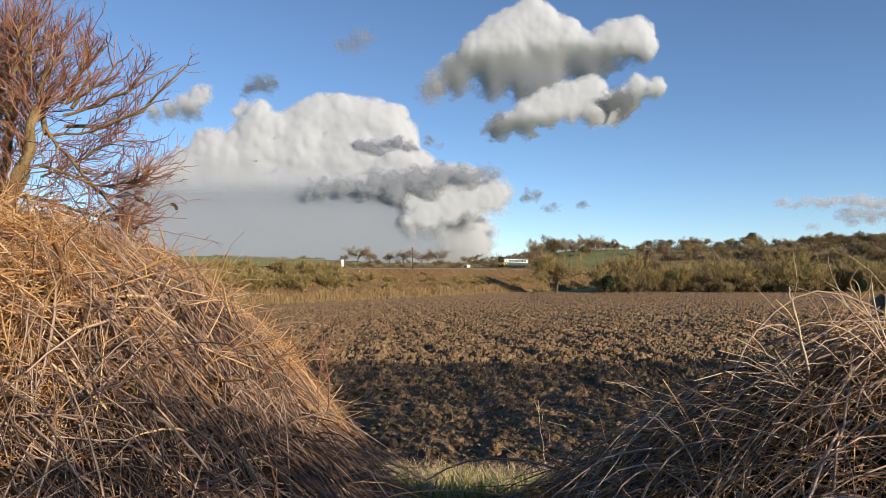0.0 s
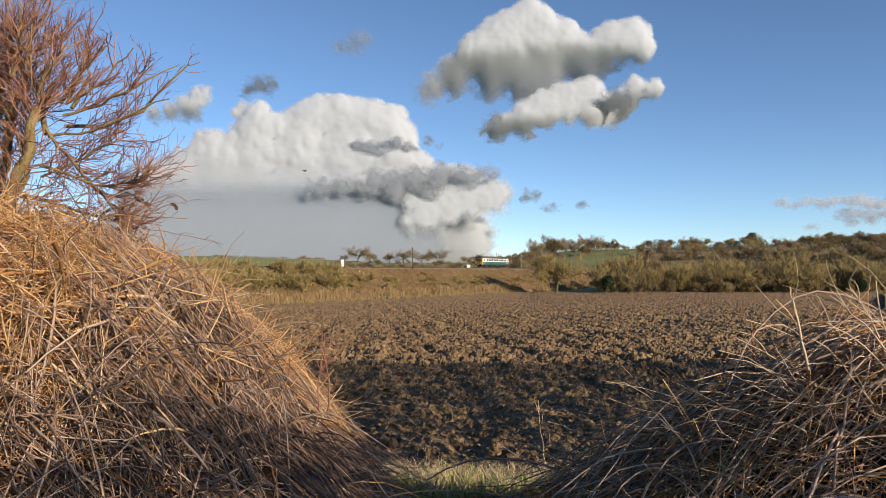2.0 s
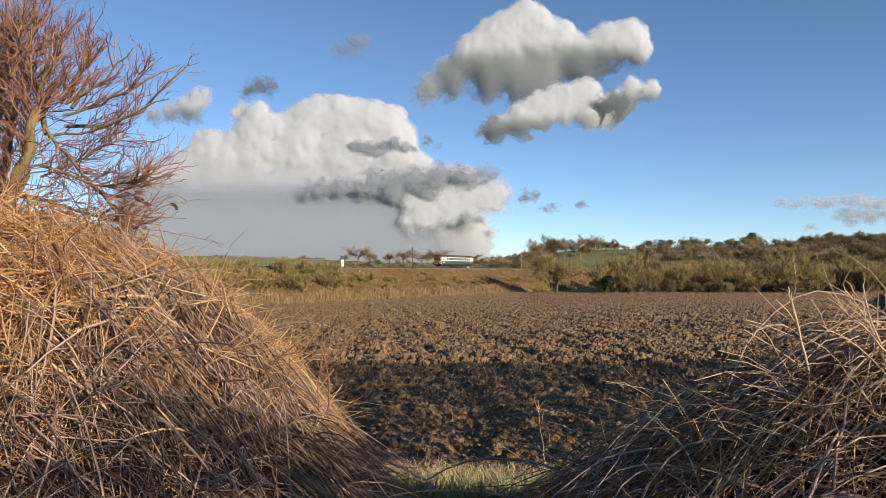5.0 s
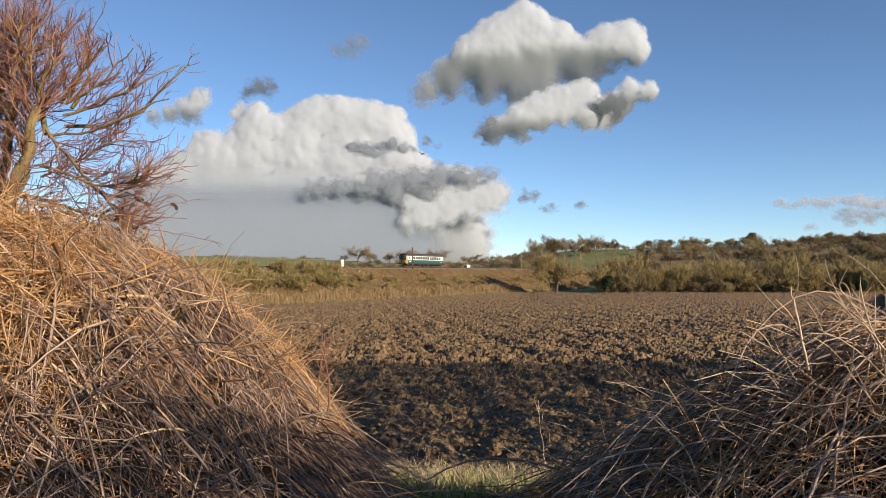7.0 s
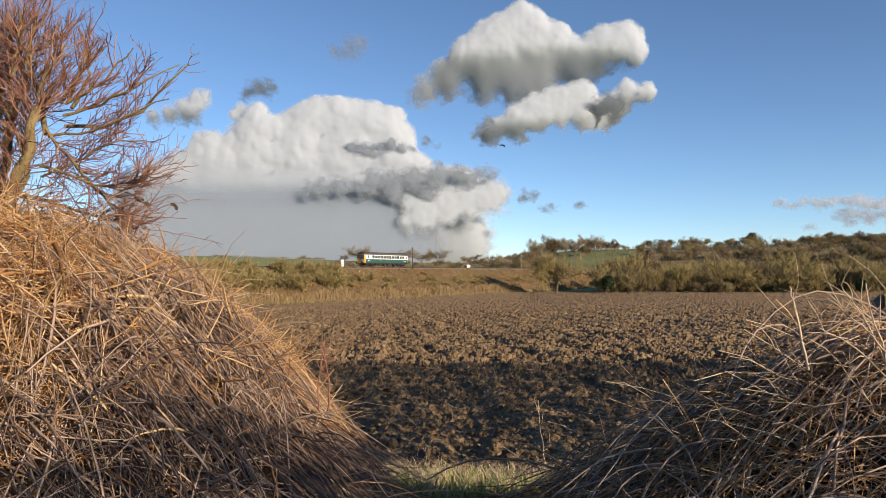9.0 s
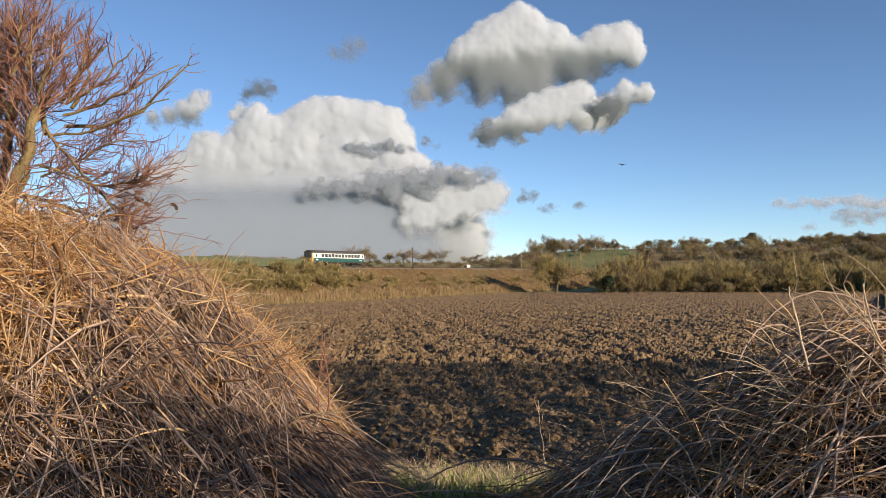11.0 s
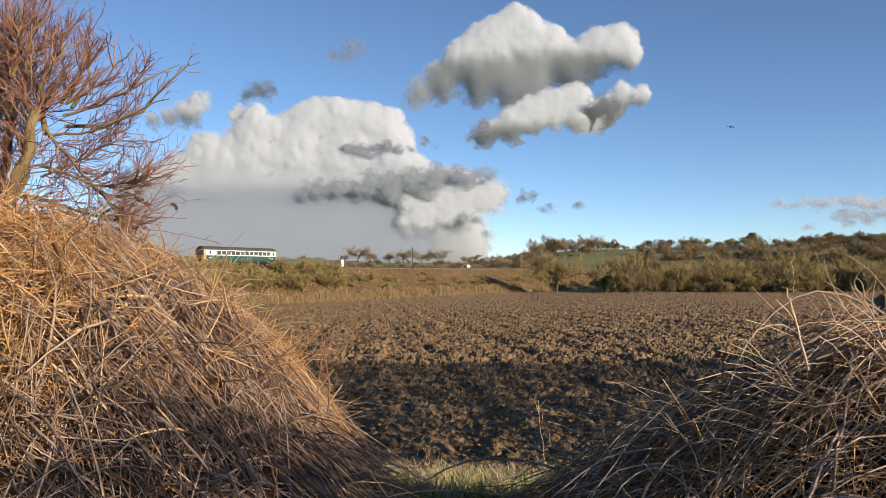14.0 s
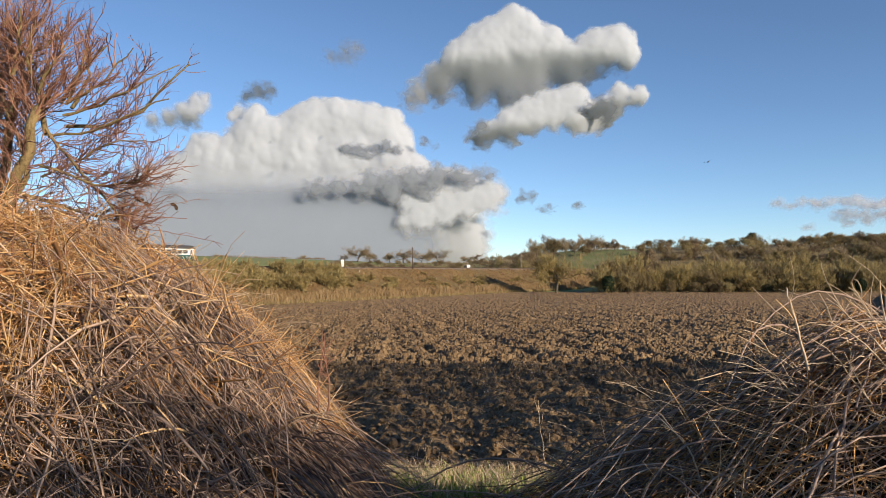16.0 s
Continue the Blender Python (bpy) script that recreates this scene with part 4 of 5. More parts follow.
def build_shade_hedge(x0, x1, y, low, high, thick, label, gaps, cell):
    """A dense hedge, added out of view to throw the long shadow over field and bank."""
    n, m = int((x1 - x0) / cell), int(5.5 / cell)
    s = np.linspace(x0, x1, n)
    a = np.linspace(0, np.pi, m)
    S, A = np.meshgrid(s, a, indexing="ij")
    top = high + (fbm(S / 1.6, S * 0 + 2.5, 33) - 0.47) * 0.6
    bulge = 1 + (fbm(S / 0.7, A * 2.5, 35) - 0.5) * 0.5
    v = np.stack([S, y + np.cos(A) * thick * bulge, low + (top - low) * np.sin(A) ** 0.6], axis=-1).reshape(-1, 3)
    i, j = np.meshgrid(np.arange(n - 1), np.arange(m - 1), indexing="ij")
    f = np.stack([i * m + j, i * m + j + 1, (i + 1) * m + j + 1, (i + 1) * m + j], axis=-1).reshape(-1, 4)
    # faces left out at random let part of the sun through
    f = f[rng.uniform(0, 1, len(f)) > gaps]
    thing = tagged(new("hedge"), label, "hedge")
    mesh_object("shade_sheet", v, f, DARK_BROWN, thing)
    k = int((x1 - x0) * 60)
    p = np.stack([rng.uniform(x0, x1, k), y + rng.normal(0, thick * 0.6, k), rng.uniform(low, high - 0.2, k)], axis=1)
    q = p + np.stack([rng.normal(0, 0.25, k), rng.normal(0, 0.25, k), rng.uniform(0.3, 0.9, k)], axis=1)
    lines = bends(p, q, np.zeros(k), 4, 0.08)
    mesh_object("brushwood", *tubes(lines, taper(lines, 0.012, 0.004), 3), TWIG, thing)
    return thing


# Unseen shade casters; heights and gaps follow the shade wanted on each place.
build_shade_hedge(4.2, 7.15, -2.2, 1.2, 4.85, 0.8, "unseen dense thorn bush added to shade the foot of the left bank", 0.57, 0.06)
build_shade_hedge(7.25, 9.6, -2.2, 1.2, 4.35, 0.8, "unseen sparse hedge added to shade the bramble bank lightly", 0.84, 0.06)
build_shade_hedge(-1.0, 4.1, -2.2, 1.2, 4.35, 0.8, "unseen hedge added to shade the lower left bank", 0.60, 0.06)
build_shade_hedge(8.0, 75.0, 4.0, 0.8, 8.9, 1.4, "unseen tall field hedge that shades the near field", 0.56, 0.065)


# ---- single stalks and stems that stand out ----
def build_stalk(ax, az, bx, bz, dist, r, mat, name, label, sag=0.05, twigs=3, category="stalk"):
    """One dry stem with side shoots; from (across, height) to (across, height), dist metres off."""
    thing = tagged(new(name), label, category)
    a, b = np.array([[0.0, 0.0, 0.0]]), np.array([[bx - ax, rng.normal(0, 0.12), bz - az]])
    line = bends(a, b, np.full(1, sag), 10, 0.05)
    mesh_object("stem", *tubes(line, taper(line, r, r * 0.45), 6), mat, thing)
    if twigs:
        side = spawn(line, twigs, 0.35, 0.98, 0.22, 0.6, 0.1, 5)
        for t in side:
            mesh_object("side_shoot", *tubes(t[None], taper(t[None], r * 0.5, r * 0.25), 5), mat, thing)
    thing.location = (ax, dist, az)
    return thing


stalks = []
for ax, az, bx, bz, dist in ((1.66, 2.55, 1.62, 2.93, 3.3), (2.04, 2.35, 1.86, 2.92, 3.25), (2.06, 2.05, 1.52, 2.72, 3.2), (1.95, 2.2, 1.40, 2.70, 3.3), (2.1, 2.45, 1.75, 2.88, 3.15),
                             (2.15, 2.1, 1.9, 2.95, 3.2), (2.1, 2.05, 1.28, 2.34, 3.3), (2.05, 1.9, 1.22, 2.30, 3.25), (2.2, 2.0, 1.35, 2.5, 3.15), (1.15, 1.95, 0.98, 2.3, 3.2),
                             (2.0, 1.85, 1.05, 2.12, 3.1), (1.9, 2.2, 1.3, 2.6, 3.4), (2.15, 2.25, 1.6, 2.78, 3.05), (1.75, 1.95, 1.2, 2.05, 3.0)):
    stalks.append(tagged(build_stalk(ax, az, bx, bz, dist, 0.0055, STRAW_PALE, "dry_stalk", "pale dry plant stalk bending in the wind over brambles", 0.07), group="dry stalks over the brambles"))
build_stalk(*at(205, 690, 2.5)[::2], *at(464, 630, 2.5)[::2], 2.5, 0.0045, DARK_CANE, "bramble_stem", "dark arching bramble stem over the dead grass", 0.12, 0, "bramble")
build_stalk(*at(580, 730, 4.6)[::2], *at(571, 600, 4.6)[::2], 4.6, 0.006, TWIG, "dock_stalk", "red-brown upright dead dock stalk", 0.0, 9)
build_stalk(*at(566, 725, 4.7)[::2], *at(577, 608, 4.7)[::2], 4.7, 0.005, TWIG, "dock_stalk", "red-brown upright dead dock stalk", 0.0, 8)
build_stalk(1.26, 0.3, 1.08, 1.55, 8.2, 0.007, STRAW_PALE, "sapling", "thin pale leafless sapling at the field edge", 0.0, 5, "sapling")
build_stalk(-0.35, 0.75, -0.1, 1.35, 7.2, 0.006, STRAW_PALE, "dry_stalk", "thin pale dry stalk at the field edge", 0.0, 3)


# ---- the railcar ----
TEAL = material("blue_green_coach_paint", [(0.025, 0.075, 0.075), (0.035, 0.10, 0.095)], 1.0, 0.4)
CREAM = material("off_white_coach_paint", [(0.66, 0.66, 0.62), (0.74, 0.74, 0.70)], 1.0, 0.4)
YELLOW = material("warning_yellow_paint", [(0.40, 0.23, 0.04), (0.52, 0.31, 0.06)], 1.5, 0.45)
ROOF_GREY = material("dark_roof_paint", [(0.05, 0.05, 0.05), (0.09, 0.085, 0.08)], 1.0, 0.7)
GLASS = material("dark_window_glass", [(0.05, 0.06, 0.065), (0.09, 0.10, 0.105)], 1.0, 0.08)
UNDER = material("dirty_underframe", [(0.025, 0.02, 0.017), (0.06, 0.045, 0.035)], 3.0, 0.85)
TYRE = material("bright_worn_tyre_steel", [(0.25, 0.23, 0.21), (0.35, 0.33, 0.30)], 3.0, 0.35, metal=0.9)
LAMP_GLASS = material("lamp_lens", [(0.6, 0.58, 0.5), (0.7, 0.68, 0.6)], 2.0, 0.2)
HALF, WIDE = 9.83, 1.41


def swept(profile, x0, x1):
    """A closed side-to-side profile (y, z) swept along the car."""
    bm = bmesh.new()
    a = [bm.verts.new((x0, y, z)) for y, z in profile]
    b = [bm.verts.new((x1, y, z)) for y, z in profile]
    n = len(profile)
    for i in range(n):
        bm.faces.new((a[i], a[(i + 1) % n], b[(i + 1) % n], b[i]))
    bm.faces.new(a)
    bm.faces.new(list(reversed(b)))
    return bm


def build_railcar():
    car = tagged(new("railcar"), "vintage single diesel railcar, blue-green and white with yellow ends", "train")
    lower = [(-WIDE + 0.10, 1.0), (-WIDE, 1.2), (-WIDE, 1.97), (WIDE, 1.97), (WIDE, 1.2), (WIDE - 0.10, 1.0)]
    part("lower_body", swept(lower, -HALF + 0.45, HALF - 0.45), TEAL, car, "blue-green lower body panel")
    upper = [(-WIDE, 1.974), (-WIDE + 0.005, 2.4), (-WIDE + 0.09, 3.12), (WIDE - 0.09, 3.12), (WIDE - 0.005, 2.4), (WIDE, 1.974)]
    part("upper_body", swept(upper, -HALF + 0.45, HALF - 0.45), CREAM, car, "off-white upper body panel")
    arc = [(math.cos(a) * (WIDE - 0.06), 3.124 + math.sin(a) * 0.66) for a in np.linspace(0, math.pi, 15)]
    part("roof", swept(arc, -HALF + 0.3, HALF - 0.3), ROOF_GREY, car, "dark grey arched roof", smooth=False)
    for side in (-1, 1):
        for z in (3.07, 1.0):
            part("gutter", box(bmesh.new(), -HALF + 0.45, HALF - 0.45, side * (WIDE - 0.05) - 0.03, side * (WIDE - 0.05) + 0.03, z, z + 0.045), ROOF_GREY, car)
        # saloon windows, three doors' droplights among them
        for n in range(12):
            x = 6.15 - n * 1.22
            w = 0.535 if n % 3 else 0.45
            pane_y = side * (WIDE - 0.035)
            win = part("window", box(bmesh.new(), x - w - 0.05, x + w + 0.05, pane_y - 0.035, pane_y + 0.035, 2.12, 2.94, 0.02), ROOF_GREY if n % 3 == 0 else CREAM, car)
            part("pane", box(bmesh.new(), x - w, x + w, pane_y - 0.045, pane_y + 0.045, 2.17, 2.88, 0.02), GLASS, win, "dark window glass")
        for x in (8.35, -8.7):
            win = part("window", box(bmesh.new(), x - 0.29, x + 0.29, side * (WIDE - 0.035) - 0.035, side * (WIDE - 0.035) + 0.035, 2.12, 2.94, 0.02), CREAM, car)
            part("pane", box(bmesh.new(), x - 0.23, x + 0.23, side * (WIDE - 0.035) - 0.045, side * (WIDE - 0.035) + 0.045, 2.17, 2.88, 0.02), GLASS, win, "dark window glass")
        for x in (7.6, 2.5, -2.4, -7.9):
            part("door", box(bmesh.new(), x - 0.33, x + 0.33, side * (WIDE + 0.006) - 0.012, side * (WIDE + 0.006) + 0.012, 1.1, 1.94, 0.006), TEAL, car)
            part("grab_rail", cylinder(bmesh.new(), (x + 0.42, side * (WIDE + 0.05), 1.6), (x + 0.42, side * (WIDE + 0.05), 2.5), 0.018, 0.018, 6), CREAM, car)
        for x in (8.1, -8.0):
            part("number_bar", box(bmesh.new(), x - 0.5, x + 0.5, side * (WIDE + 0.008) - 0.01, side * (WIDE + 0.008) + 0.01, 1.42, 1.62), CREAM, car, "white number bar")
        part("solebar", box(bmesh.new(), -HALF + 0.4, HALF - 0.4, side * 1.2 - 0.05, side * 1.2 + 0.05, 0.82, 1.0), UNDER, car)
        for x, w, h in ((2.9, 1.3, 0.48), (0.9, 0.8, 0.4), (-1.2, 1.5, 0.5), (-3.4, 0.7, 0.4), (4.5, 0.6, 0.35)):
            part("equipment_box", box(bmesh.new(), x - w / 2, x + w / 2, side * 1.0 - 0.3, side * 1.0 + 0.3, 0.82 - h, 0.82, 0.03), UNDER, car)
        part("footboard", box(bmesh.new(), -8.6, 8.6, side * 1.36 - 0.1, side * 1.36 + 0.1, 0.62, 0.66), UNDER, car)
    for end in (1, -1):
        x0, x1 = (HALF - 0.45, HALF) if end > 0 else (-HALF, -HALF + 0.45)
        bm = bmesh.new()
        outline = [(-WIDE, 1.0), (-WIDE, 2.4), (-WIDE + 0.09, 3.12), (WIDE - 0.09, 3.12), (WIDE, 2.4), (WIDE, 1.0)]
        inner = [bm.verts.new((end * (HALF - 0.45), y, z)) for y, z in outline]
        outer = [bm.verts.new((end * (HALF - 0.02 - 0.12 * max(0, z - 2.2)), y * 0.86, z)) for y, z in outline]
        for i in range(6):
            bm.faces.new((inner[i], inner[(i + 1) % 6], outer[(i + 1) % 6], outer[i]))
        bm.faces.new(outer)
        bm.faces.new(list(reversed(inner)))
        cab = part("cab_end", bm, YELLOW, car, "dull yellow cab end")
        dome = [(math.cos(a) * (WIDE - 0.12), 3.125 + math.sin(a) * 0.52) for a in np.linspace(0, math.pi, 11)]
        part("dome", swept(dome, min(end * (HALF - 0.3), end * (HALF - 0.1)), max(end * (HALF - 0.3), end * (HALF - 0.1))), ROOF_GREY, cab)
        for y in (-0.78, 0.0, 0.78):
            xx = end * (HALF - 0.09)
            part("windscreen", box(bmesh.new(), xx - 0.05, xx + 0.05, y - 0.36, y + 0.36, 2.0, 3.02, 0.03), GLASS, cab, "dark windscreen glass")
        part("headcode_box", box(bmesh.new(), end * (HALF - 0.12) - 0.08, end * (HALF - 0.12) + 0.08, -0.5, 0.5, 3.14, 3.42, 0.03), ROOF_GREY, cab)
        for y in (-0.85, 0.85):
            part("headlight", cylinder(bmesh.new(), (end * (HALF - 0.03), y, 1.55), (end * (HALF + 0.04), y, 1.55), 0.11, 0.10, 12), LAMP_GLASS, cab, "round pale lamp lens")
            buf = part("buffer", cylinder(bmesh.new(), (end * (HALF - 0.05), y, 1.05), (end * (HALF + 0.42), y, 1.05), 0.09, 0.08, 10), UNDER, cab)
            part("buffer_head", cylinder(bmesh.new(), (end * (HALF + 0.422), y, 1.05), (end * (HALF + 0.47), y, 1.05), 0.25, 0.25, 14), UNDER, buf)
        for y in (-0.35, 0.35):
            part("exhaust_pipe", cylinder(bmesh.new(), (end * (HALF + 0.02), y, 1.2), (end * (HALF - 0.05), y * 1.1, 3.7), 0.05, 0.05, 8), UNDER, cab)
        part("buffer_beam", box(bmesh.new(), end * (HALF - 0.2) - 0.12, end * (HALF - 0.2) + 0.12, -1.25, 1.25, 0.85, 1.2, 0.02), UNDER, cab)
    wheelsets = []
    for centre in (7.0, -7.0):
        bogie = tagged(new("bogie"), "dirty black four-wheeled bogie")
        bogie.parent = car
        for side in (-1, 1):
            bm = box(bmesh.new(), centre - 1.85, centre + 1.85, side * 1.03 - 0.05, side * 1.03 + 0.05, 0.45, 0.72, 0.02)
            for a in (-1.3, 1.3):
                box(bm, centre + a - 0.18, centre + a + 0.18, side * 1.05 - 0.08, side * 1.05 + 0.08, 0.3, 0.62, 0.02)
            part("side_frame", bm, UNDER, bogie)
        part("bolster", box(bmesh.new(), centre - 0.35, centre + 0.35, -1.0, 1.0, 0.5, 0.8, 0.03), UNDER, bogie)
        for a in (-1.3, 1.3):
            bm = cylinder(bmesh.new(), (0, -0.95, 0), (0, 0.95, 0), 0.08, 0.08, 10)
            for side in (-1, 1):
                cylinder(bm, (0, side * 0.68, 0), (0, side * 0.83, 0), 0.457, 0.457, 24)
                cylinder(bm, (0, side * 0.65, 0), (0, side * 0.68, 0), 0.485, 0.485, 24)
                box(bm, -0.4, 0.4, side * 0.835 - 0.01, side * 0.835 + 0.01, -0.05, 0.05)
            w = part("wheelset", bm, TYRE, car, "worn steel wheels on an axle")
            wheelsets.append((w, centre + a))
    return car, wheelsets


railcar, wheelsets = build_railcar()


# ---- the bird ----
FEATHER = material("black_feathers", [(0.012, 0.012, 0.014), (0.03, 0.028, 0.03)], 12.0, 0.6)


def build_bird():
    bird = tagged(new("bird"), "black crow-like bird gliding with spread wings", "bird")
    bm = bmesh.new()
    bmesh.ops.create_uvsphere(bm, u_segments=16, v_segments=12, radius=1.0)
    for v in bm.verts:
        x = v.co.x
        w = 0.075 * (1.0 - 0.35 * max(0, -x) - 0.25 * max(0, x))
        v.co = Vector((x * 0.22, v.co.y * w, v.co.z * w * 0.9))
    part("body", bm, FEATHER, bird, smooth=True)
    bm = bmesh.new()
    bmesh.ops.create_uvsphere(bm, u_segments=10, v_segments=8, radius=0.05, matrix=Matrix.Translation((0.24, 0, 0.02)))
    head = part("head", bm, FEATHER, bird, smooth=True)
    part("beak", cylinder(bmesh.new(), (0.28, 0, 0.015), (0.345, 0, 0.005), 0.016, 0.003, 8), FEATHER, head)
    bm = bmesh.new()
    rim = [(-0.17, 0.03), (-0.40, 0.10), (-0.42, 0.0), (-0.40, -0.10), (-0.17, -0.03)]
    top = [bm.verts.new((x, y, 0.008)) for x, y in rim]
    low = [bm.verts.new((x, y, -0.006)) for x, y in rim]
    bm.faces.new(top)
    bm.faces.new(list(reversed(low)))
    for i in range(5):
        bm.faces.new((top[i], low[i], low[(i + 1) % 5], top[(i + 1) % 5]))
    part("tail", bm, FEATHER, bird)
    wings = []
    for side in (1, -1):
        bm = bmesh.new()
        span = np.linspace(0, 1, 9)
        rows = []
        for t in span:
            y = side * 0.50 * t
            lead = 0.10 + 0.05 * math.sin(t * 3.0) - 0.10 * t ** 3
            chord = 0.20 * (1 - 0.55 * t ** 2) * (1.0 if t < 0.99 else 0.35)
            rows.append([bm.verts.new((lead - chord * c, y, 0.014 * math.sin(math.pi * c) * (1 - 0.6 * t) + s * 0.004)) for c, s in ((0, 0), (0.35, 1), (1, 0), (0.35, -1))])
        for a, b in zip(rows, rows[1:]):
            for i in range(4):
                bm.faces.new((a[i], a[(i + 1) % 4], b[(i + 1) % 4], b[i]))
        bm.faces.new(rows[0])
        bm.faces.new(list(reversed(rows[-1])))
        w = part("wing", bm, FEATHER, bird, smooth=True)
        w.location = (0.02, side * 0.05, 0.03)
        wings.append((w, side))
    return bird, wings


bird, wings = build_bird()



# ---- clouds ----
def vapour(name, colour, grain, broken=1.1):
    """Cloud: white scattering vapour whose cover follows how thick the cloud is."""
    m = bpy.data.materials.new(name)
    m.use_nodes = True
    n, l = m.node_tree.nodes, m.node_tree.links
    b = n["Principled BSDF"]
    b.inputs["Roughness"].default_value = 1.0
    b.inputs["Specular IOR Level"].default_value = 0.0
    b.inputs["Base Color"].default_value = (*colour, 1)
    co = n.new("ShaderNodeTexCoord")
    no = n.new("ShaderNodeTexNoise")
    no.inputs["Scale"].default_value, no.inputs["Detail"].default_value, no.inputs["Roughness"].default_value = grain, 8, 0.65
    l.new(co.outputs["Object"], no.inputs["Vector"])
    at = n.new("ShaderNodeAttribute")
    at.attribute_name = "cover"
    ad = n.new("ShaderNodeMath")
    ad.operation = "MULTIPLY_ADD"
    ad.inputs[1].default_value, ad.inputs[2].default_value = broken, -0.5 * broken
    l.new(no.outputs[0], ad.inputs[0])
    th = n.new("ShaderNodeMath")
    th.use_clamp = True
    l.new(ad.outputs[0], th.inputs[0])
    l.new(at.outputs["Fac"], th.inputs[1])
    sm = n.new("ShaderNodeMapRange")
    sm.interpolation_type = "SMOOTHSTEP"
    l.new(th.outputs[0], sm.inputs[0])
    body = n.new("ShaderNodeMixShader")
    tl = n.new("ShaderNodeBsdfTranslucent")
    tl.inputs[0].default_value = (*colour, 1)
    body.inputs[0].default_value = 0.3
    l.new(b.outputs[0], body.inputs[1])
    l.new(tl.outputs[0], body.inputs[2])
    tr = n.new("ShaderNodeBsdfTransparent")
    mx = n.new("ShaderNodeMixShader")
    l.new(sm.outputs[0], mx.inputs[0])
    l.new(tr.outputs[0], mx.inputs[1])
    l.new(body.outputs[0], mx.inputs[2])
    l.new(mx.outputs[0], n["Material Output"].inputs[0])
    return m


WHITE_VAPOUR = vapour("white_cloud", (0.49, 0.535, 0.60), 0.016, 0.85)
# Cloud shade put into the colour, for scuds, scraps and grey wisps.
SHADE_GREY_VAPOUR = vapour("shade_grey_cloud", (0.31, 0.35, 0.42), 0.02, 0.9)
RAIN_VAPOUR = vapour("rain_haze", (0.33, 0.385, 0.47), 0.004, 0.12)
THIN_VAPOUR = vapour("thin_cloud", (0.43, 0.475, 0.555), 0.014, 1.0)


def blurred(a, cells):
    """A field of heights, smoothed over that many cells."""
    pad = int(cells * 3) + 1
    b = np.pad(a, pad, mode="edge")
    fx = np.fft.fftfreq(b.shape[0])[:, None]
    fy = np.fft.rfftfreq(b.shape[1])[None]
    g = np.exp(-2 * (np.pi * cells) ** 2 * (fx * fx + fy * fy))
    return np.fft.irfft2(np.fft.rfft2(b) * g, b.shape)[pad:-pad, pad:-pad]


